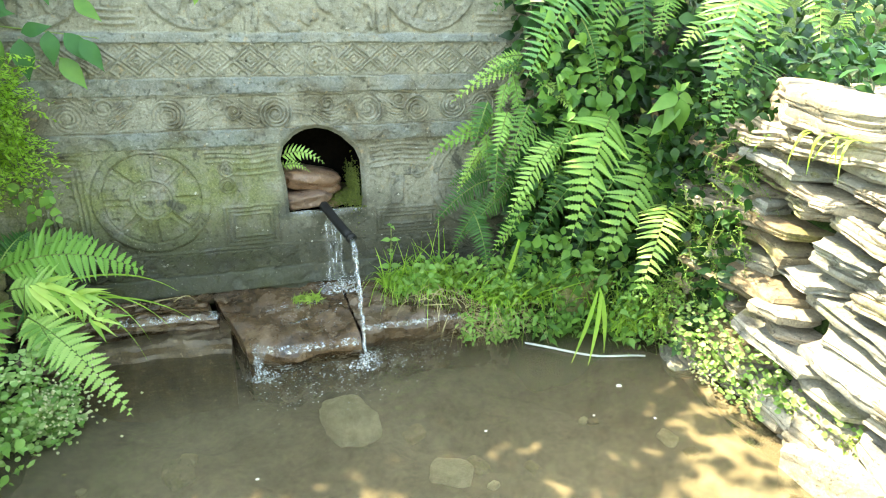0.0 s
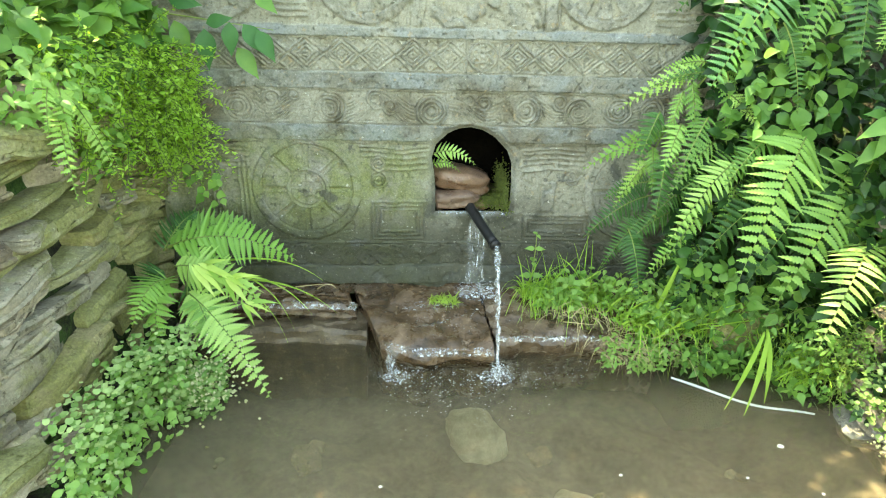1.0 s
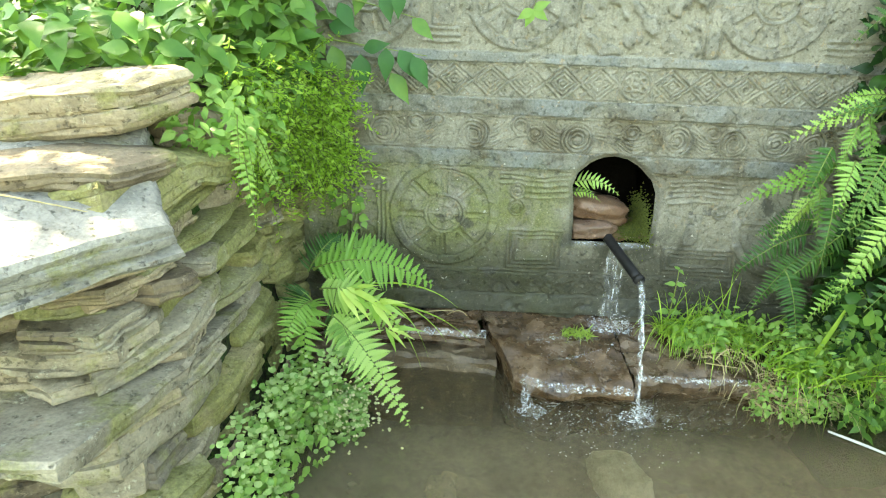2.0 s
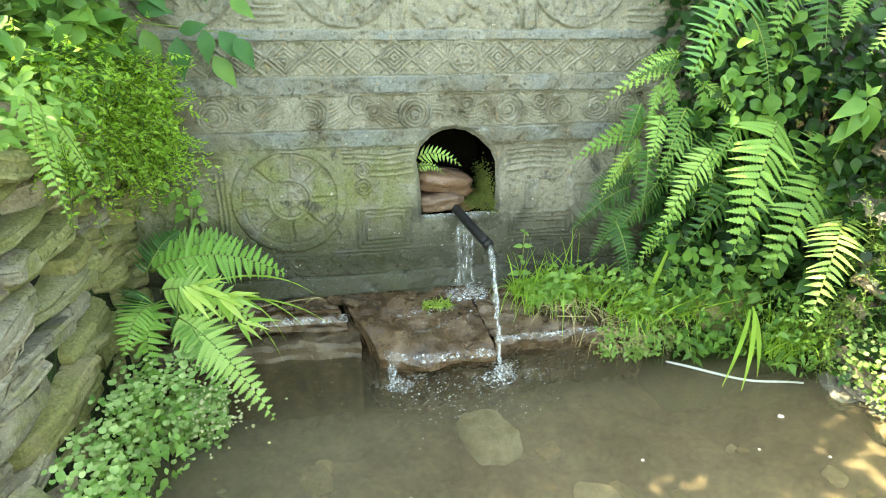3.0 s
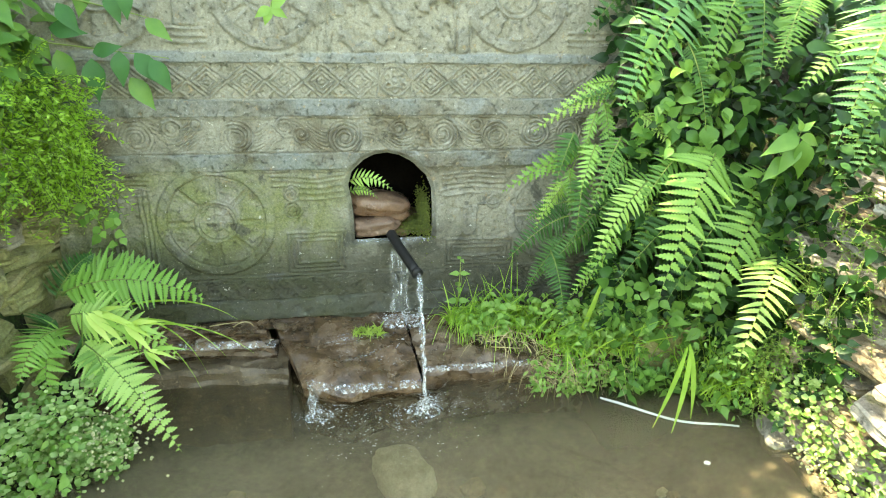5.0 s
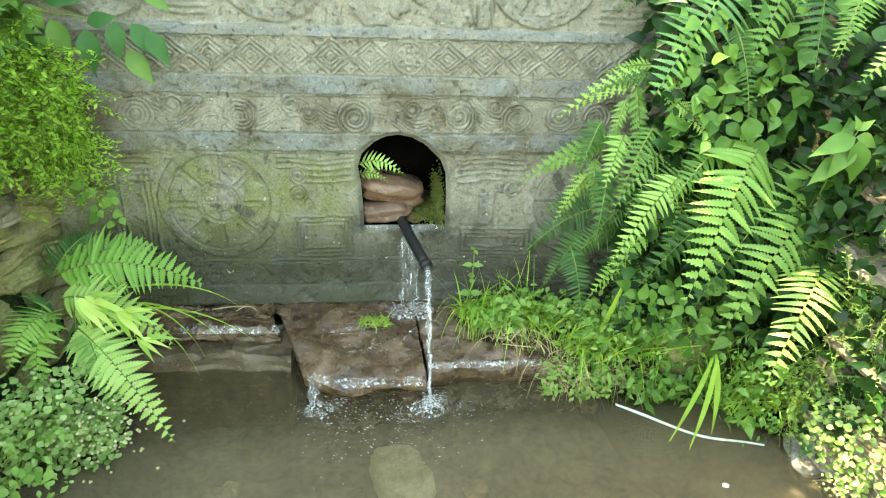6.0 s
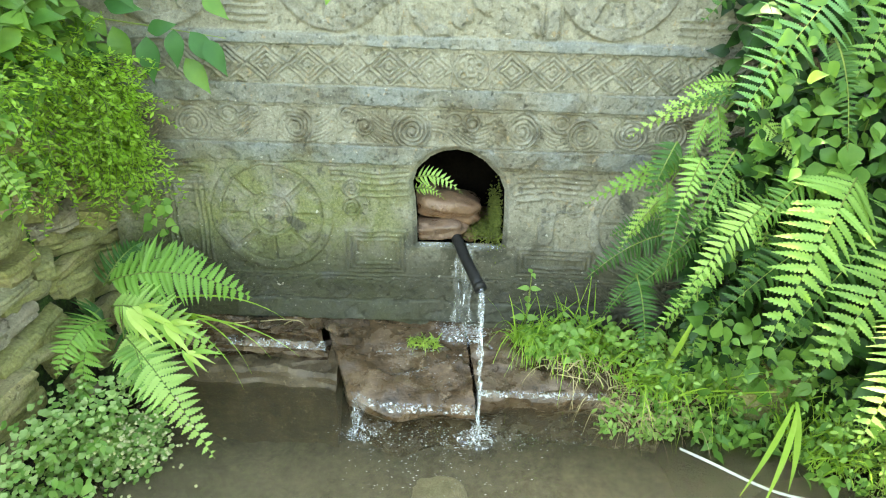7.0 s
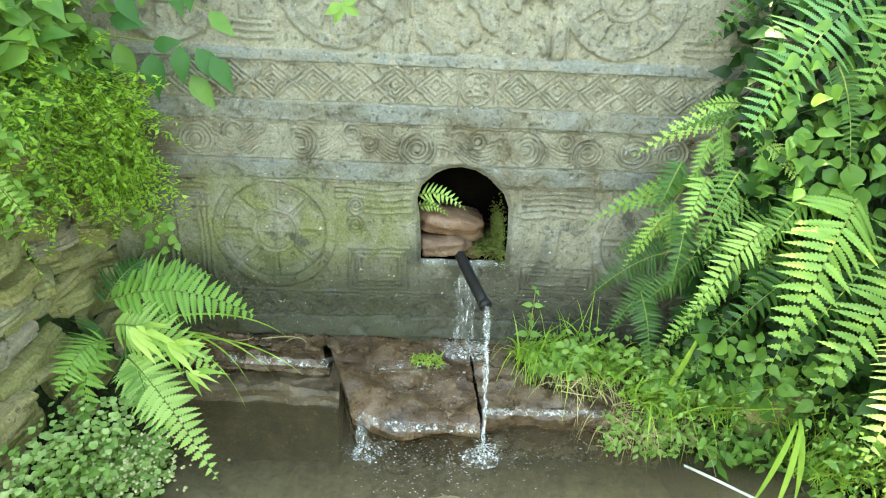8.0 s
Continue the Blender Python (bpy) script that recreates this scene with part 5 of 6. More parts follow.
f = fern((1.3, -0.4, 1.25), "tall arching fern over the wall, tips in sunlight")
for a, b, w, m_ in (((1.16, -0.52, 1.25), (1.003, -0.60, 0.877), 0.125, FERN_BLUE), ((1.24, -0.52, 1.00), (1.062, -0.60, 0.768), 0.095, FERN_BLUE), ((1.11, -0.27, 1.27), (1.003, -0.35, 1.035), 0.075, FERN), ((0.797, -0.22, 1.10), (0.849, -0.30, 0.865), 0.045, FERN_DARK),
                    ((1.24, -0.47, 1.22), (1.075, -0.56, 0.775), 0.095, FERN), ((1.20, -0.47, 1.16), (0.950, -0.50, 1.000), 0.075, FERN), ((1.02, -0.37, 1.24), (0.935, -0.42, 1.045), 0.06, FERN), ((1.75, -0.45, 1.16), (1.48, -0.55, 1.05), 0.075, FERN_PALE), ((1.30, -0.40, 1.28), (1.18, -0.60, 0.98), 0.09, FERN), ((1.45, -0.40, 1.30), (1.32, -0.65, 1.02), 0.09, FERN), ((1.4, -0.3, 1.32), (1.25, -0.42, 1.08), 0.09, FERN_DARK)):
    frond(f, a, b, w, m_, (-0.4, -0.6, 0.7), 0.12, 22, 14, 0.86, 0.3, 0.05, 0.18)

f = fern((-0.14, 0.05, 0.66), "small bright fern sprouting from the spout's opening")
frond(f, (-0.150, 0.04, 0.655), (-0.008, -0.015, 0.634), 0.036, FERN_PALE, (0, -0.9, 0.45), 0.20, 11, 3, 1.0, 0.5, 0.02)
frond(f, (-0.145, 0.05, 0.62), (-0.055, 0.02, 0.60), 0.022, FERN_PALE, (0, -0.9, 0.45), 0.20, 9, 3, 1.0, 0.5, 0.02)

# ---- fern at the left bank ----
f = fern((-0.9, -0.28, 0.3), "lush green fern growing from the foot of the wall")
for a, b, w, m_, fc, ar, n, lw in (
        ((-0.93, -0.25, 0.44), (-0.575, -0.19, 0.375), 0.120, FERN_BRIGHT, (0.1, -0.75, 0.65), 0.17, 20, 0.24),
        ((-0.93, -0.24, 0.43), (-0.700, -0.15, 0.475), 0.095, FERN, (0.1, -0.75, 0.65), 0.16, 18, 0.24),
        ((-0.95, -0.23, 0.42), (-0.860, -0.16, 0.520), 0.075, FERN_DARK, (0.1, -0.75, 0.65), 0.14, 16, 0.24),
        ((-0.90, -0.30, 0.40), (-0.640, -0.30, 0.250), 0.090, FERN_PALE, (0.2, -0.8, 0.6), 0.20, 18, 0.25),
        ((-0.86, -0.34, 0.34), (-0.618, -0.470, 0.062), 0.092, FERN_PALE, (0.3, -0.75, 0.6), 0.14, 20, 0.25),
        ((-0.84, -0.34, 0.33), (-0.730, -0.47, 0.125), 0.070, FERN, (0.5, -0.7, 0.5), 0.18, 18, 0.25),
        ((-0.91, -0.32, 0.37), (-0.965, -0.47, 0.300), 0.080, FERN_BRIGHT, (0.0, -0.8, 0.6), 0.25, 16, 0.25),
        ((-0.92, -0.33, 0.37), (-0.905, -0.50, 0.170), 0.075, FERN_BRIGHT, (-0.3, -0.7, 0.6), 0.24, 16, 0.25),
        ((-0.87, -0.30, 0.36), (-0.720, -0.40, 0.170), 0.085, FERN_DARK, (0.2, -0.8, 0.6), 0.16, 18, 0.25),
        ((-0.94, -0.28, 0.38), (-1.000, -0.30, 0.250), 0.080, FERN_DARK, (0.1, -0.8, 0.6), 0.2, 16, 0.25)):
    frond(f, a, b, w, m_, fc, ar, n, 14, 0.92, 0.42, 0.04, lw)

f = fern((-1.0, -0.55, 0.9), "small yellow-green fern hanging from a joint of the wall")
for a, b, w in (((-1.0, -0.53, 0.93), (-0.96, -0.60, 0.80), 0.035), ((-1.0, -0.52, 0.92), (-0.95, -0.48, 0.78), 0.035), ((-1.0, -0.55, 0.88), (-0.95, -0.64, 0.70), 0.04), ((-1.0, -0.48, 0.86), (-0.95, -0.42, 0.69), 0.04), ((-1.0, -0.55, 0.95), (-0.96, -0.68, 0.86), 0.035), ((-1.0, -0.45, 0.93), (-0.94, -0.38, 0.84), 0.035)):
    frond(f, a, b, w, FERN_PALE, (0.75, -0.5, 0.4), 0.15, 13, 6, 0.9, 0.4, 0.04)

strap = thing("strap_leaf_plant", (-0.87, -0.33, 0.33), "young plant with arching yellow-green strap leaves", "plant")
for hub, n_, span in (((-0.835, -0.36, 0.438), 8, 0.105), ((-0.745, -0.37, 0.405), 6, 0.095), ((-0.70, -0.38, 0.33), 4, 0.085)):
    for k in range(n_):
        q = random.Random(610 + 10 * n_ + k)
        a = -1.25 + 2.3 * (k + 0.5) / n_
        V, F = [], []
        l = span * q.uniform(0.75, 1.1)
        leaf(V, F, Vector(hub) + Vector((0.006 * k, -0.004 * (k % 3), -0.008 * (k % 2))), (math.cos(a), -0.45, 0.75 * math.sin(a)), (0.1, -0.55, 0.8), l, l * 0.19, 0.3, q.uniform(0.4, 0.9))
        part("leaf", mesh("leaf", V, F, YOUNG_SUNNED if k % 3 else FERN_PALE), strap)
stems(strap, [((-0.87, -0.33, 0.25), (-0.835, -0.36, 0.438)), ((-0.84, -0.33, 0.30), (-0.745, -0.37, 0.405)), ((-0.84, -0.33, 0.28), (-0.70, -0.38, 0.33))], 0.0025, STEM, 61)

longgrass = thing("grass_tuft", (-0.72, -0.2, 0.2), "long green grass blades bowing over the ledge", "grass")
for a, b in (((-0.80, -0.22, 0.38), (-0.500, -0.15, 0.285)), ((-0.78, -0.22, 0.32), (-0.455, -0.20, 0.195)), ((-0.78, -0.26, 0.34), (-0.602, -0.26, 0.120)), ((-0.76, -0.25, 0.36), (-0.585, -0.23, 0.150)), ((-0.78, -0.24, 0.35), (-0.53, -0.22, 0.20))):
    pts = bez(a, (Vector(a) + Vector(b)) / 2 + Vector((0.04, 0, 0.075)), b, 10)
    V, F = [], []
    for k, p in enumerate(pts):
        w = 0.0030 * (1 - (k / 10) ** 2) + 0.0003
        V.extend((p + Vector((0.2, 0, 1)) * w, p + Vector((0, -1, 0)) * 0.001, p - Vector((0.2, 0, 1)) * w))
    for k in range(10):
        for q in range(2):
            i = 3 * k + q
            F.append((i, i + 1, i + 4, i + 3))
    part("blade", mesh("blade", V, F, GRASS), longgrass)


# ---- leafy masses ----
def foliage(name, parent, boxes, n, size, material, seed, face=(0, -0.6, 0.8), spread=0.9, shape=0.6, droop=0.35, label=""):
    """Many separate leaves scattered through slanting boxes ((corner), (corner))."""
    r = random.Random(seed)
    V, F = [], []
    per = n // len(boxes)
    for lo, hi in boxes:
        for _ in range(per):
            p = [r.uniform(a, b) for a, b in zip(lo, hi)]
            s = r.uniform(*size)
            up = Vector(face) + Vector((r.uniform(-1, 1), r.uniform(-1, 1), r.uniform(-1, 1))) * spread * 0.7
            way = Vector((r.uniform(-1, 1), r.uniform(-1, 0.2), r.uniform(-0.8, 0.5)))
            leaf(V, F, p, way, up, s, s * shape * r.uniform(0.85, 1.15), 0.22, droop)
    return part(name, mesh(name, V, F, material), parent, label)


def sprig(parent, base, tip, n, size, material, seed, shape=0.55, face=(0, -0.7, 0.7)):
    """A stem with opposite leaves that grow smaller upward and a rosette at the tip."""
    r = random.Random(seed)
    base, tip = Vector(base), Vector(tip)
    ax = (tip - base).normalized()
    V, F = [], []
    tube(V, F, bez(base, (base + tip) / 2 + Vector((0, -0.02, 0.02)), tip, 6), [0.0026 - 0.0002 * k for k in range(7)], 5)
    part("stem", mesh("stem", V, F, STEM), parent)
    for k in range(n):
        t = (k + 1) / n
        a = k * 1.57 + r.uniform(-0.3, 0.3)
        side = ax.cross(Vector((0, 1, 0.2))).normalized()
        oth = ax.cross(side)
        for sg in (-1, 1):
            d = (side * math.cos(a) + oth * math.sin(a)) * sg + ax * 0.3 + Vector((0, -0.3, -0.1))
            V, F = [], []
            s = size * (1.1 - 0.45 * t) * r.uniform(0.85, 1.15)
            leaf(V, F, base.lerp(tip, t), d, Vector(face), s, s * shape, 0.2, 0.35)
            part("leaf", mesh("leaf", V, F, material), parent)


bush = thing("leafy_undergrowth", (0.95, -0.1, 0.5), "dense dark green undergrowth covering the bank", "undergrowth", kind="stuff")
# The darkest leaves fill the inside of the mass as painted shade.
foliage("leaves", bush, [((0.62, -0.20, 0.95), (1.05, 0.05, 1.30)), ((0.66, -0.24, 0.62), (1.10, -0.06, 1.0)), ((0.60, -0.30, 0.25), (1.05, -0.12, 0.65)), ((0.95, -0.48, 0.2), (1.22, -0.2, 0.8)), ((1.0, -0.42, 0.85), (1.35, -0.1, 1.30)), ((0.85, -0.1, 1.1), (1.5, 0.3, 1.6))], 3600, (0.03, 0.065), LEAF_SHADED, 21, (0, -0.8, 0.6), 0.9)
foliage("leaves", bush, [((0.70, -0.28, 0.72), (0.98, -0.18, 1.05)), ((0.60, -0.36, 0.22), (1.0, -0.28, 0.42)), ((1.0, -0.45, 0.5), (1.15, -0.40, 0.9)), ((0.66, -0.30, 0.80), (1.0, -0.16, 1.20))], 420, (0.025, 0.06), LEAF, 22, (0, -0.8, 0.6), 0.8, 0.66)
# Deeper green on the wall top stands in for shade over it.
foliage("leaves", bush, [((1.15, -1.2, 0.92), (1.8, -0.4, 1.06)), ((1.2, -2.2, 0.93), (1.9, -1.2, 1.05))], 420, (0.025, 0.055), LEAF_DEEP, 23, (0, -0.3, 0.9), 0.9, 0.6)
foliage("leaves", bush, [((1.12, -0.7, 0.90), (1.9, -0.2, 1.2)), ((1.15, -1.2, 0.92), (1.8, -0.4, 1.05))], 1100, (0.03, 0.06), LEAF_SHADED, 24, (0, -0.6, 0.8), 0.9, 0.6)

broad = thing("broadleaf_plant", (0.84, -0.2, 0.7), "plant with large round-oval green leaves", "plant")
for k, (x, y, z, s) in enumerate(((0.855, -0.29, 0.845, 0.075), (0.765, -0.26, 0.86, 0.065), (0.80, -0.25, 0.97, 0.055), (0.88, -0.25, 0.95, 0.055), (0.935, -0.27, 0.86, 0.05), (0.74, -0.25, 0.93, 0.05), (0.92, -0.24, 1.0, 0.05), (0.80, -0.27, 0.80, 0.06), (0.70, -0.24, 0.98, 0.045), (0.90, -0.29, 0.80, 0.055), (0.98, -0.28, 0.93, 0.06), (0.96, -0.25, 1.05, 0.05))):
    V, F = [], []
    leaf(V, F, (x, y, z + s * 0.5), (rng.uniform(-0.4, 0.4), -0.35, -1), (0, -1, 0.4), s, s * 0.85, 0.15, 0.15)
    part("leaf", mesh("leaf", V, F, LEAF), broad)
stems(broad, [((0.9, -0.16, 0.6), (0.855, -0.28, 0.88)), ((0.9, -0.16, 0.6), (0.765, -0.25, 0.9)), ((0.92, -0.16, 0.6), (0.92, -0.24, 1.02)), ((0.85, -0.16, 0.6), (0.80, -0.24, 1.0))], 0.002, STEM, 4)

nettle = thing("nettle", (1.1, -0.3, 0.6), "nettle with pointed bright green leaves", "nettle")
for p, w, s in (((0.985, -0.50, 0.885), (-1, -0.1, -0.30), 0.125), ((0.985, -0.50, 0.885), (1, -0.15, -0.18), 0.095), ((0.985, -0.51, 0.880), (0.15, -0.25, -1), 0.135), ((0.985, -0.50, 0.90), (-0.35, -0.3, 0.7), 0.05), ((0.985, -0.50, 0.90), (0.4, -0.3, 0.6), 0.05), ((0.98, -0.48, 0.83), (-0.8, -0.2, -0.6), 0.11), ((0.98, -0.48, 0.83), (0.9, -0.2, -0.5), 0.10), ((0.985, -0.50, 0.87), (-0.6, -0.3, -0.75), 0.115)):
    V, F = [], []
    leaf(V, F, p, w, (-0.25, -0.75, 0.6), s * 0.78, s * 0.38, 0.25, 0.4)
    part("leaf", mesh("leaf", V, F, LEAF if s > 0.105 else LEAF_LIGHT), nettle)
stems(nettle, [((1.02, -0.36, 0.58), (0.985, -0.50, 0.90))], 0.0024, STEM, 31)
sprig(nettle, (0.98, -0.32, 0.6), (0.96, -0.42, 0.77), 3, 0.09, LEAF, 32, 0.5)
sprig(nettle, (1.08, -0.40, 0.55), (1.11, -0.52, 0.73), 4, 0.09, LEAF, 33, 0.5)
sprig(nettle, (1.06, -0.42, 0.35), (1.05, -0.58, 0.52), 4, 0.07, LEAF, 34, 0.5)


def feathery(parent, boxes, n, seed, material, leafsize=(0.006, 0.013), reach=(0.07, 0.16)):
    """Fine-leaved sprays: thin stems set all along with tiny leaflets."""
    r = random.Random(seed)
    V, F, SV, SF = [], [], [], []
    for k in range(n):
        lo, hi = boxes[k % len(boxes)]
        a = Vector([r.uniform(p, q) for p, q in zip(lo, hi)])
        d = Vector((r.uniform(-0.5, 0.8), r.uniform(-0.9, 0.1), r.uniform(-0.6, 0.7))).normalized()
        L = r.uniform(*reach)
        pts = [a + d * (L * t) + Vector((0, 0, -0.25 * L * t * t)) for t in (0, 0.33, 0.66, 1)]
        tube(SV, SF, pts, 0.0009, 3)
        m = int(L / 0.0065)
        for e in range(m):
            t = (e + 0.5) / m
            p = a + d * (L * t) + Vector((0, 0, -0.25 * L * t * t))
            w = Vector((r.uniform(-1, 1), r.uniform(-1, 1), r.uniform(-0.7, 0.5)))
            s = r.uniform(*leafsize)
            i = len(V)
            w.normalize()
            sd = w.cross(Vector((r.uniform(-0.6, 0.6), r.uniform(-1.0, 0.1), 0.9))).normalized() * (s * 0.19)
            V.extend((p, p + w * s * 0.5 + sd, p + w * s, p + w * s * 0.5 - sd))
            F.append((i, i + 1, i + 2, i + 3))
    part("stems", mesh("stems", SV, SF, STEM), parent)
    part("leaflets", mesh("leaflets", V, F, material, False), parent)


fl = thing("feathery_plant", (-0.98, -0.2, 0.8), "bright yellow-green feathery plant spilling over the wall", "plant", kind="stuff")
feathery(fl, [((-1.04, -0.30, 0.76), (-0.92, -0.05, 1.02)), ((-0.98, -0.16, 0.68), (-0.89, -0.02, 0.98)), ((-1.10, -0.45, 0.78), (-0.98, -0.2, 1.04)), ((-0.94, -0.14, 0.70), (-0.86, -0.04, 0.92))], 900, 41, FEATHER, (0.009, 0.022), (0.06, 0.17))
fr = thing("feathery_plant", (1.1, -0.5, 0.3), "fine-leaved green creeper hanging beside the wall", "plant", kind="stuff")
feathery(fr, [((0.98, -0.64, 0.26), (1.10, -0.50, 0.66)), ((0.95, -0.60, 0.15), (1.1, -0.42, 0.35)), ((1.02, -0.76, 0.30), (1.09, -0.62, 0.80))], 420, 42, LEAF_LIGHT, (0.006, 0.012), (0.05, 0.12))
# Blackish leaves behind the creeper give the corner its shade by colour.
foliage("leaves", fr, [((1.0, -0.66, 0.08), (1.12, -0.40, 0.85)), ((1.02, -0.78, 0.55), (1.2, -0.50, 0.95)), ((1.02, -0.74, 0.15), (1.08, -0.60, 0.6))], 800, (0.02, 0.05), LEAF_SHADED, 43, (-0.3, -0.8, 0.5), 0.8, 0.6)

lm = thing("leafy_undergrowth", (-1.4, -0.4, 0.95), "mass of pointed green leaves above the wall", "undergrowth", kind="stuff")
foliage("leaves", lm, [((-1.75, -0.62, 1.0), (-1.05, -0.25, 1.14)), ((-1.8, -0.4, 1.05), (-1.0, 0.0, 1.28)), ((-1.15, -0.35, 0.92), (-0.93, -0.05, 1.25)), ((-1.9, -0.2, 1.1), (-1.0, 0.3, 1.5))], 1900, (0.045, 0.085), LEAF, 51, (0, -0.6, 0.8), 0.7, 0.55)
foliage("leaves", lm, [((-1.15, -0.5, 0.86), (-0.95, -0.2, 1.0)), ((-1.06, -0.45, 0.70), (-0.96, -0.2, 0.92)), ((-1.12, -0.68, 0.86), (-0.97, -0.48, 1.0))], 640, (0.018, 0.040), LEAF_LIGHT, 52, (0.3, -0.7, 0.6), 0.8, 0.5)

branch = thing("hanging_branch", (-1.0, -0.05, 1.05), "hanging twig with large drooping green leaves", "branch")
stems(branch, [((-1.05, -0.08, 1.09), (-0.62, -0.05, 1.035)), ((-0.95, -0.06, 1.20), (-0.63, -0.05, 1.13)), ((-0.85, -0.05, 1.30), (-0.70, -0.04, 1.16))], 0.0028, STEM, 8)
for k, (x, z, s, dx, dz) in enumerate(((-0.895, 1.055, 0.11, 0.35, -1), (-0.81, 1.035, 0.115, 0.05, -1), (-0.735, 1.055, 0.095, 0.0, -1), (-0.725, 0.985, 0.105, 0.6, -0.9), (-0.70, 1.05, 0.105, 0.6, -0.8), (-0.66, 1.035, 0.10, 0.5, -0.9), (-0.665, 1.135, 0.085, 0.6, -0.5), (-0.90, 1.11, 0.095, 0.9, -0.1), (-0.80, 1.05, 0.08, 0.8, 0.2), (-0.96, 1.10, 0.10, 0.2, -1), (-0.745, 1.20, 0.085, 0.3, -1), (-0.70, 1.21, 0.08, 0.0, -1), (-0.80, 1.22, 0.09, -0.3, -1), (-0.87, 1.17, 0.09, 0.4, -0.6), (-0.94, 1.01, 0.09, 0.3, -1))):
    V, F = [], []
    leaf(V, F, (x, -0.055 - 0.012 * (k % 3), z), (dx, -0.15, dz), (0.15, -1, 0.25), s, s * 0.50, 0.22, 0.12)
    part("leaf", mesh("leaf", V, F, LEAF_DEEP if k % 3 else LEAF), branch)
top = thing("hanging_branch", (-0.32, -0.12, 1.2), "small light green sprig hanging in front of the carving", "branch")
stems(top, [((-0.345, -0.13, 1.5), (-0.33, -0.13, 1.16))], 0.0012, STEM, 9)
for dx, dz in ((-1, -0.6), (1, -0.6), (-0.4, -1), (0.6, 0.3)):
    V, F = [], []
    leaf(V, F, (-0.335, -0.13, 1.17), (dx, -0.1, dz), (0, -1, 0.2), 0.05, 0.026, 0.2, 0.2)
    part("leaf", mesh("leaf", V, F, LEAF_LIGHT), top)
for z in (1.30,):
    for dx, dz in ((1, -0.5), (0.8, 0.2)):
        V, F = [], []
        leaf(V, F, (-0.10, -0.10, z - 0.02), (dx, -0.1, dz), (0, -1, 0.2), 0.06, 0.03, 0.2, 0.2)
        part("leaf", mesh("leaf", V, F, LEAF), top)


# ---- weeds at the water's edge ----
def grass(parent, areas, n, seed, length, material, width=0.004, droop=0.5, name="blades", sway=0.45):
    r = random.Random(seed)
    V, F = [], []
    for k in range(n):
        lo, hi = areas[k % len(areas)]
        p = [r.uniform(a, b) for a, b in zip(lo, hi)]
        blade(V, F, p, (r.uniform(-1.1, 0.9) * sway, r.uniform(-1.5, 0.3) * sway, 1), r.uniform(*length), width * r.uniform(0.6, 1.2), r.uniform(0.08, droop))
    return part(name, mesh(name, V, F, material, False), parent)


gr = thing("grass", (0.35, -0.12, 0.18), "bright green grass tuft growing on the ledge", "grass", kind="stuff")
grass(gr, [((0.16, -0.10, 0.185), (0.30, -0.02, 0.19)), ((0.22, -0.15, 0.17), (0.46, -0.04, 0.19)), ((0.36, -0.2, 0.165), (0.66, -0.06, 0.19))], 360, 71, (0.08, 0.22), GRASS, 0.0048, 1.5, sway=0.6)
grass(gr, [((0.17, -0.10, 0.185), (0.46, -0.03, 0.19))], 150, 171, (0.18, 0.34), GRASS, 0.0046, 1.7, "long_blades", sway=0.55)
grass(gr, [((0.45, -0.28, 0.15), (0.92, -0.20, 0.20))], 230, 172, (0.12, 0.28), GRASS, 0.0052, 1.5, "long_blades", sway=0.6)
grass(gr, [((0.24, -0.20, 0.165), (0.44, -0.10, 0.18)), ((0.40, -0.27, 0.14), (0.58, -0.16, 0.16))], 130, 72, (0.06, 0.16), STRAW, 0.0026, 1.5, "dead_blades", sway=1.3)
foliage("leaves", gr, [((0.26, -0.18, 0.19), (0.50, -0.06, 0.30)), ((0.42, -0.26, 0.18), (0.72, -0.12, 0.33)), ((0.20, -0.16, 0.19), (0.36, -0.05, 0.25)), ((0.45, -0.32, 0.16), (0.95, -0.20, 0.34)), ((0.50, -0.30, 0.16), (0.80, -0.22, 0.28))], 1150, (0.012, 0.034), LEAF_LIGHT, 73, (0, -0.5, 0.85), 0.9, 0.6)

weeds = thing("waterside_weeds", (0.8, -0.4, 0.1), "mixed green weeds crowding the water's edge", "weeds", kind="stuff")
foliage("leaves", weeds, [((0.52, -0.36, 0.10), (0.95, -0.20, 0.30)), ((0.85, -0.58, 0.07), (1.08, -0.36, 0.30)), ((0.62, -0.40, 0.06), (1.0, -0.32, 0.16))], 560, (0.018, 0.046), LEAF, 74, (0, -0.5, 0.85), 0.9, 0.5)
foliage("leaves", weeds, [((0.50, -0.38, 0.12), (0.95, -0.22, 0.34)), ((0.85, -0.60, 0.08), (1.08, -0.40, 0.30))], 560, (0.009, 0.024), LEAF_LIGHT, 77, (0, -0.5, 0.85), 1.0, 0.48)
grass(weeds, [((0.50, -0.32, 0.12), (0.95, -0.22, 0.16)), ((0.85, -0.5, 0.08), (1.06, -0.36, 0.12))], 380, 78, (0.08, 0.24), GRASS, 0.0045, 0.9)
foliage("leaves", weeds, [((0.38, -0.36, 0.06), (0.60, -0.27, 0.17)), ((0.48, -0.34, 0.05), (0.74, -0.28, 0.14))], 460, (0.010, 0.026), LEAF_LIGHT, 75, (0, -0.5, 0.85), 1.0, 0.5)
grass(weeds, [((0.36, -0.34, 0.08), (0.68, -0.25, 0.15))], 170, 76, (0.05, 0.12), STRAW, 0.0022, 1.4, "dead_blades", sway=1.4)
V, F = [], []
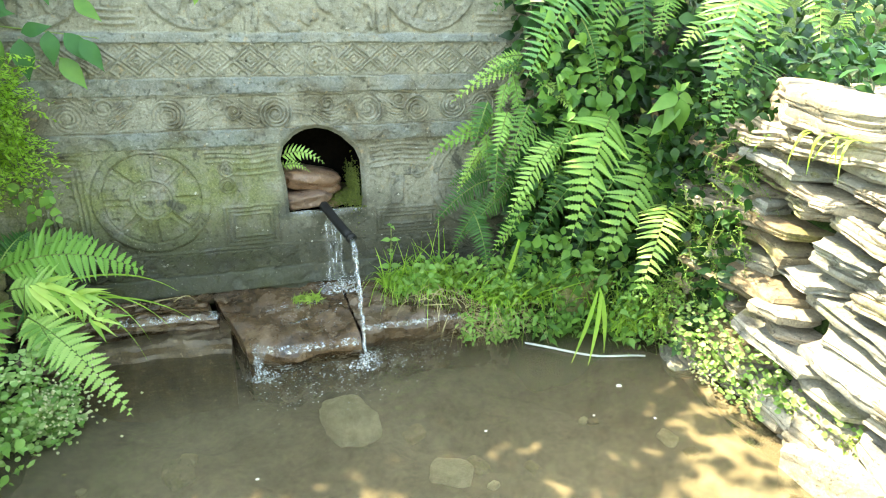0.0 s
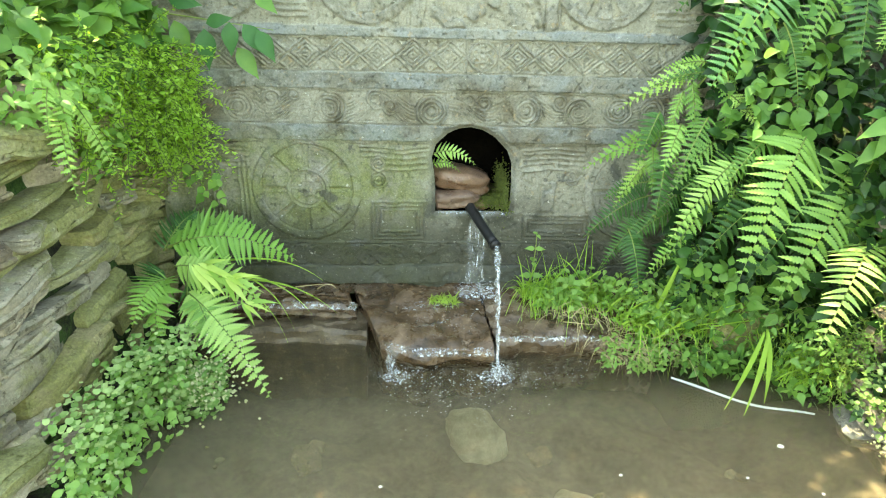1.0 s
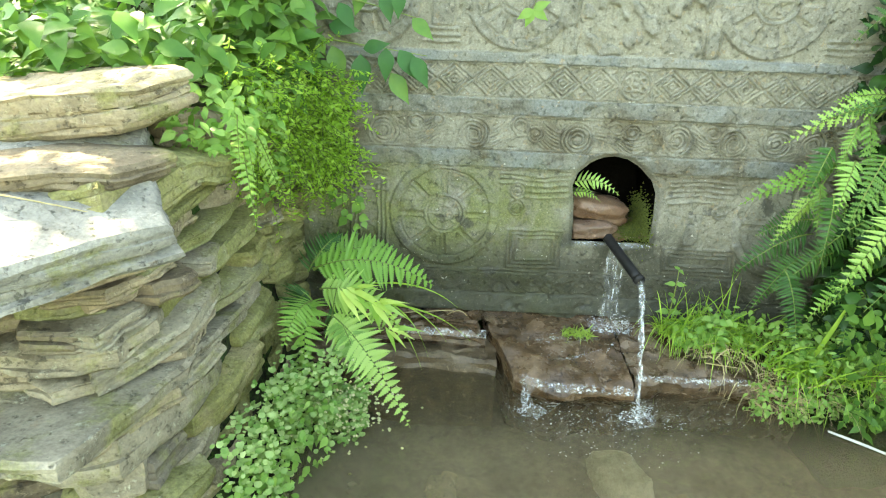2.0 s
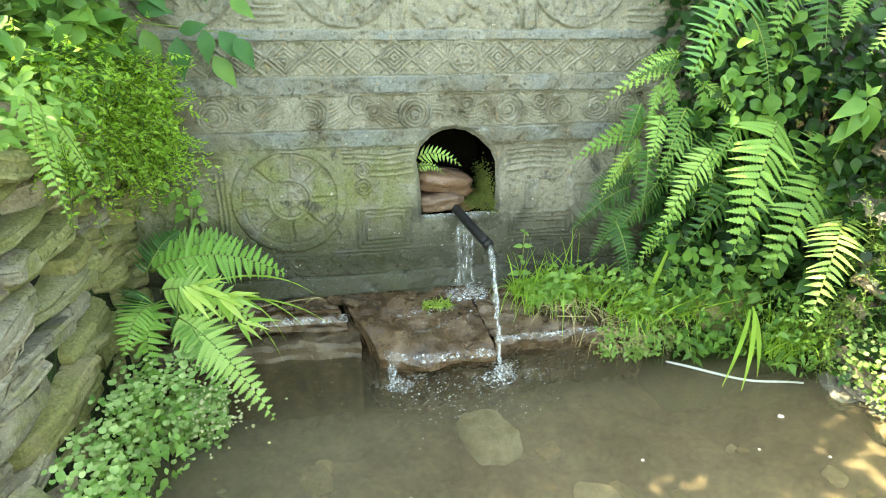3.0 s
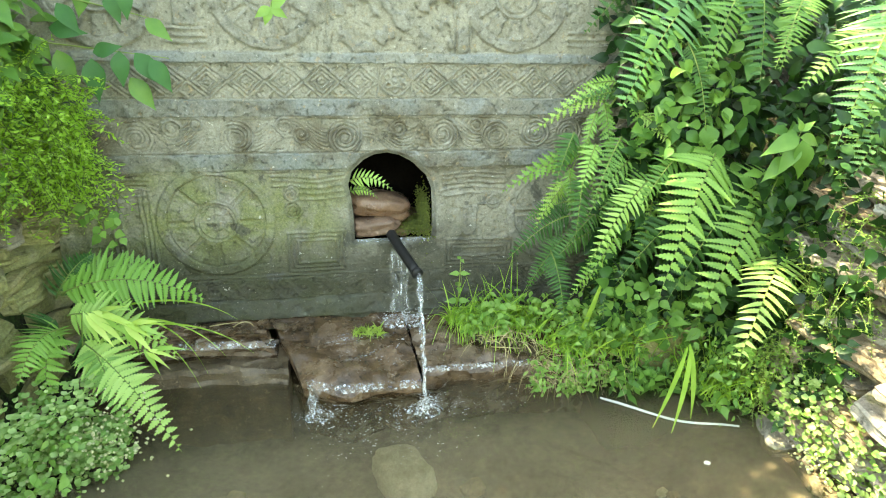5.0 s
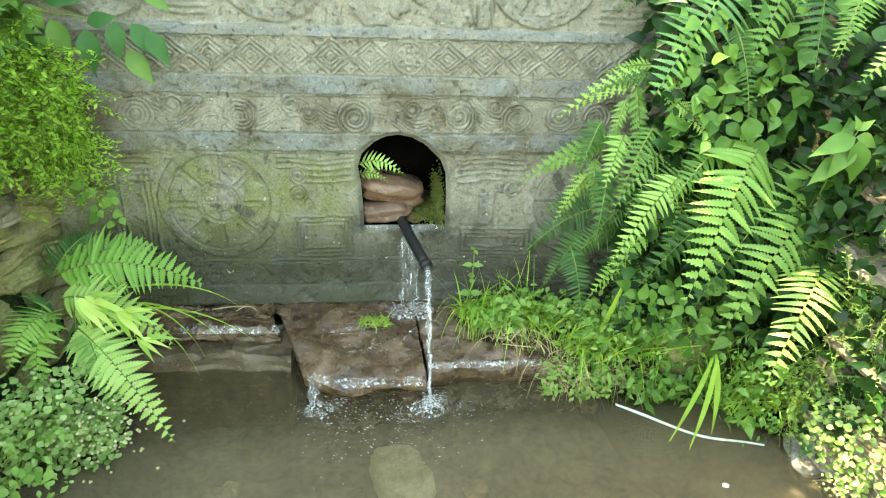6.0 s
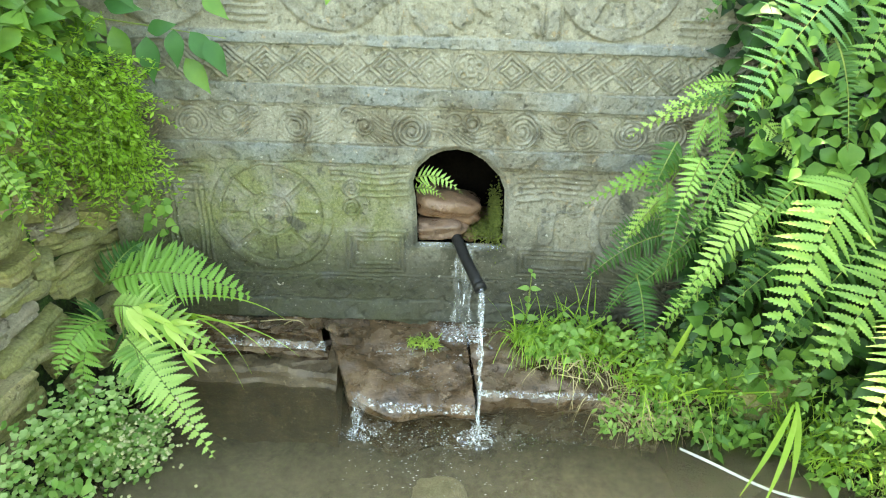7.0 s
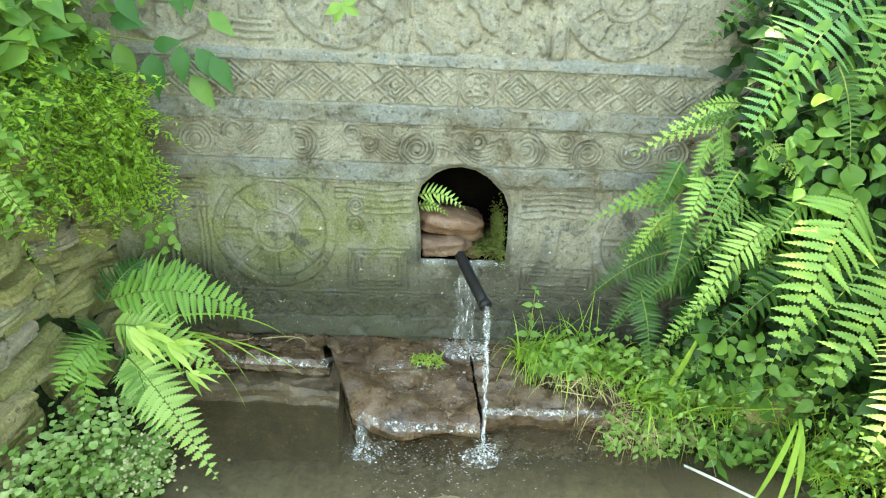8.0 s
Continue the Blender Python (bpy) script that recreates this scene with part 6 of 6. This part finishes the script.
for a, b in (((0.845, -0.40, 0.23), (0.695, -0.525, 0.045)), ((0.85, -0.41, 0.23), (0.735, -0.56, 0.048)), ((0.85, -0.40, 0.24), (0.815, -0.52, 0.06)), ((0.66, -0.3, 0.17), (0.80, -0.40, 0.27)), ((0.60, -0.28, 0.16), (0.72, -0.36, 0.24)), ((0.545, -0.25, 0.16), (0.60, -0.30, 0.45))):
    pts = bez(a, (Vector(a) + Vector(b)) / 2 + Vector((0, -0.03, 0.03)), b, 8)
    for k, p in enumerate(pts):
        w = 0.0082 * math.sin(math.pi * (0.12 + 0.88 * k / 8)) + 0.0006
        V.extend((p + Vector((w, 0, 0.3 * w)), p + Vector((0, -0.002, -0.001)), p - Vector((w, 0, -0.3 * w))))
    i = len(V) - 27
    for k in range(8):
        for q in range(2):
            F.append((i + 3 * k + q, i + 3 * k + q + 1, i + 3 * k + q + 4, i + 3 * k + q + 3))
part("broad_blades", mesh("broad_blades", V, F, GRASS), weeds)

sprout = thing("seedling", (0.205, -0.04, 0.2), "small upright seedling with light green leaves", "seedling")
sprig(sprout, (0.200, -0.035, 0.20), (0.207, -0.045, 0.405), 4, 0.045, LEAF_LIGHT, 81, 0.5)

slabmoss = thing("moss_tuft", (-0.10, -0.075, 0.17), "small yellow-green tuft of moss on the wet slab", "moss")
grass(slabmoss, [((-0.150, -0.115, 0.176), (-0.060, -0.065, 0.185))], 190, 82, (0.024, 0.052), YOUNG_SUNNED, 0.0034, 1.1, sway=0.9)


def round_leaves(parent, boxes, n, seed, size, material):
    r = random.Random(seed)
    V, F = [], []
    for k in range(n):
        lo, hi = boxes[k % len(boxes)]
        p = Vector([r.uniform(a, b) for a, b in zip(lo, hi)])
        s = r.uniform(*size)
        up = Vector((r.uniform(-0.6, 0.6), r.uniform(-1.0, 0.2), 0.9)).normalized()
        a = up.cross(Vector((1, 0.3, 0))).normalized()
        b = up.cross(a)
        i = len(V)
        V.append(p - up * s * 0.12)
        for j in range(8):
            q = 2 * math.pi * j / 8
            V.append(p + (a * math.cos(q) + b * math.sin(q)) * s * 0.5 * (1 - (0.35 if j == 0 else 0)))
        for j in range(8):
            F.append((i, i + 1 + j, i + 1 + (j + 1) % 8))
    return part("round_leaves", mesh("round_leaves", V, F, material), parent)


tl = thing("creeping_weeds", (-0.85, -0.55, 0.08), "round-leaved creeping weeds with pale seed heads", "weeds", kind="stuff")
round_leaves(tl, [((-0.98, -0.62, 0.08), (-0.80, -0.42, 0.30)), ((-1.0, -0.9, 0.06), (-0.88, -0.6, 0.30)), ((-0.9, -0.55, 0.05), (-0.74, -0.42, 0.18))], 2000, 91, (0.008, 0.019), CLOVER)
foliage("leaves", tl, [((-1.0, -0.7, 0.06), (-0.80, -0.45, 0.25)), ((-0.98, -0.95, 0.05), (-0.86, -0.7, 0.2))], 420, (0.012, 0.034), LEAF_LIGHT, 92, (0.2, -0.5, 0.85), 0.7, 0.55)
part("seed_heads", clump("seed_heads", (-0.775, -0.52, 0.16), (0.06, 0.05, 0.04), 210, SEED, 93, 0.003, 0.006), tl)

trr = thing("creeping_weeds", (1.02, -0.85, 0.1), "sunlit round-leaved weeds trailing into the water", "weeds", kind="stuff")
round_leaves(trr, [((0.98, -0.80, 0.10), (1.07, -0.62, 0.30)), ((0.98, -1.0, 0.08), (1.08, -0.78, 0.26)), ((1.02, -1.25, 0.08), (1.14, -0.95, 0.20))], 1300, 94, (0.009, 0.019), CLOVER)
part("flower_heads", clump("flower_heads", (0.965, -0.80, 0.12), (0.015, 0.03, 0.012), 40, SEED, 95, 0.003, 0.006), trr)
feathery(trr, [((1.02, -1.3, 0.08), (1.12, -1.0, 0.16))], 60, 96, FEATHER, (0.006, 0.012), (0.03, 0.07))
toe = new("footing_stone", slab_mesh("footing_stone", 0.34, 0.15, 0.12, 97, SLATE_PALE, 18))
toe.matrix_basis = pose(1.02, -1.22, 0.06, 0, 12, 80)
tagged(toe, "pale footing stone at the edge of the pool", "stone")
gw = thing("grass_tuft", (-1.25, -0.85, 0.83), "small grass tuft growing between wall stones", "grass")
grass(gw, [((-1.30, -0.92, 0.83), (-1.18, -0.80, 0.84))], 40, 98, (0.05, 0.1), GRASS, 0.003, 0.8)


# ---- unseen tree and shrub, added to shade the spring ----
def crown(parent, boxes, n, seed, size=(0.07, 0.12), gaps=()):
    """Leaves gathered in clumps that block the sun, with gaps between the clumps."""
    r = random.Random(seed)
    V, F = [], []
    for lo, hi, clumps in boxes:
        for _ in range(clumps):
            c = Vector([r.uniform(a, b) for a, b in zip(lo, hi)])
            if any(math.hypot(c.x - gx, c.y - gy) < gr_ for gx, gy, gr_ in gaps):
                continue
            for _ in range(n):
                p = c + Vector((r.gauss(0, 0.11), r.gauss(0, 0.11), r.gauss(0, 0.06)))
                s = r.uniform(*size)
                leaf(V, F, p, (r.uniform(-1, 1), r.uniform(-1, 1), r.uniform(-0.6, 0.3)), (r.uniform(-0.5, 0.5), r.uniform(-0.5, 0.5), 1), s, s * 0.5, 0.2, 0.3)
    return part("crown", mesh("crown", V, F, LEAF), parent)


tree = thing("tree", (-2.3, 0.9, 0.85), "unseen leafy tree added to shade the left of the spring", "tree")
V, F = [], []
tube(V, F, bez((-2.3, 0.9, 0.7), (-2.3, 0.8, 1.7), (-1.9, 0.5, 3.0), 10), [0.08 - 0.005 * k for k in range(11)], 10)
part("trunk", mesh("trunk", V, F, SOIL), tree)
for e in ((-1.0, 0.1, 2.7), (-1.5, 0.9, 3.1), (-0.7, 0.6, 2.6), (-1.6, -0.2, 2.8)):
    V, F = [], []
    tube(V, F, bez((-2.1, 0.65, 2.2), (-1.7, 0.4, 2.6), e, 8), [0.03 - 0.003 * k for k in range(9)], 7)
    part("limb", mesh("limb", V, F, SOIL), tree)
# The gap is left open so that sun reaches the wall's pale slab.
crown(tree, [((-2.3, -0.6, 2.3), (-0.7, 1.0, 3.0), 56)], 26, 111, gaps=[(-2.2, -0.38, 0.36)])
shrub = thing("shrub", (-0.5, 1.2, 1.4), "unseen leafy shrub added to dapple the sun on the pool", "shrub")
# Leaf boxes set out of view wherever the sun has to be blocked.
crown(shrub, [((-1.3, 0.10, 1.85), (-0.05, 0.5, 2.15), 62), ((-0.95, -0.25, 1.95), (-0.35, 0.10, 2.2), 9), ((-0.35, -0.2, 1.95), (0.1, 0.05, 2.2), 1), ((0.62, 0.14, 1.85), (1.25, 0.45, 2.15), 7), ((-0.40, 0.02, 1.95), (-0.13, 0.32, 2.2), 6), ((0.32, -0.04, 2.0), (0.48, 0.22, 2.2), 5)], 26, 112)
stems(shrub, [((-0.5, 1.2, 1.35), (-0.2, 0.3, 2.0)), ((-0.5, 1.2, 1.35), (-1.0, 0.3, 2.0)), ((-0.5, 1.2, 1.35), (-0.6, 0.0, 2.05)), ((-0.5, 1.2, 1.35), (0.9, 0.2, 2.0))], 0.012, SOIL, 113, "limb")
straw = thing("dry_stalk", (-1.2, -1.05, 0.87), "dry yellow grass stalk lying across the wall", "stalk")
stems(straw, [((-1.40, -1.05, 0.90), (-1.03, -0.93, 0.80))], 0.0022, STRAW, 120, "stalk")

# ---- last small growth ----
wall_grass = thing("grass_tuft", (1.05, -0.95, 0.83), "few drooping grass blades rooted in the wall's joint", "grass")
for k in range(9):
    q = random.Random(1300 + k)
    a = Vector((1.06, -0.93 - 0.035 * (k % 5), 0.845))
    b = a + Vector((q.uniform(-0.09, -0.03), q.uniform(-0.05, 0.05), q.uniform(-0.10, -0.02)))
    V, F = [], []
    pts = bez(a, (a + b) / 2 + Vector((-0.03, 0, 0.05)), b, 7)
    for i, p in enumerate(pts):
        w = 0.0042 * (1 - (i / 7) ** 2) + 0.0003
        V.extend((p + Vector((0, w, 0.2 * w)), p + Vector((-0.001, 0, 0)), p - Vector((0, w, -0.2 * w))))
    for i in range(7):
        for e in range(2):
            F.append((3 * i + e, 3 * i + e + 1, 3 * i + e + 4, 3 * i + e + 3))
    part("blade", mesh("blade", V, F, GRASS), wall_grass)

creeper = thing("round_leaf_sprig", (-0.83, -0.06, 0.6), "small round-leaved sprig against the carved slab", "plant")
for k in range(16):
    q = random.Random(1400 + k)
    p = Vector((-0.85 + q.uniform(-0.05, 0.06), -0.07 + q.uniform(-0.05, 0.0), 0.585 + q.uniform(-0.06, 0.07)))
    V, F = [], []
    l = q.uniform(0.025, 0.042)
    leaf(V, F, p, (q.uniform(-1, 1), -0.4, q.uniform(-1, 0.3)), (q.uniform(-0.3, 0.3), -0.8, 0.6), l, l * 0.8, 0.15, 0.2)
    part("leaf", mesh("leaf", V, F, LEAF if k % 2 else LEAF_LIGHT), creeper)
stems(creeper, [((-0.90, -0.03, 0.50), (-0.85, -0.07, 0.60)), ((-0.90, -0.03, 0.50), (-0.82, -0.08, 0.64))], 0.0018, STEM, 141)

for k, (x, y, l, a) in enumerate(((-0.56, -0.03, 0.10, 12), (-0.50, -0.055, 0.07, -20), (-0.66, -0.04, 0.06, 35), (0.34, -0.20, 0.12, -30), (0.47, -0.24, 0.10, 15))):
    twig = thing("twig", (x, y, 0.2), "small dry twig lying on the wet ledge", "twig", "twigs on the ledge")
    c, s_ = math.cos(math.radians(a)) * l / 2, math.sin(math.radians(a)) * l / 2
    zt = 0.207 if x < 0 else 0.150
    stems(twig, [((x - c, y - s_ * 0.5, zt), (x + c, y + s_ * 0.5, zt + 0.004))], 0.0022, STRAW, 150 + k, "twig")
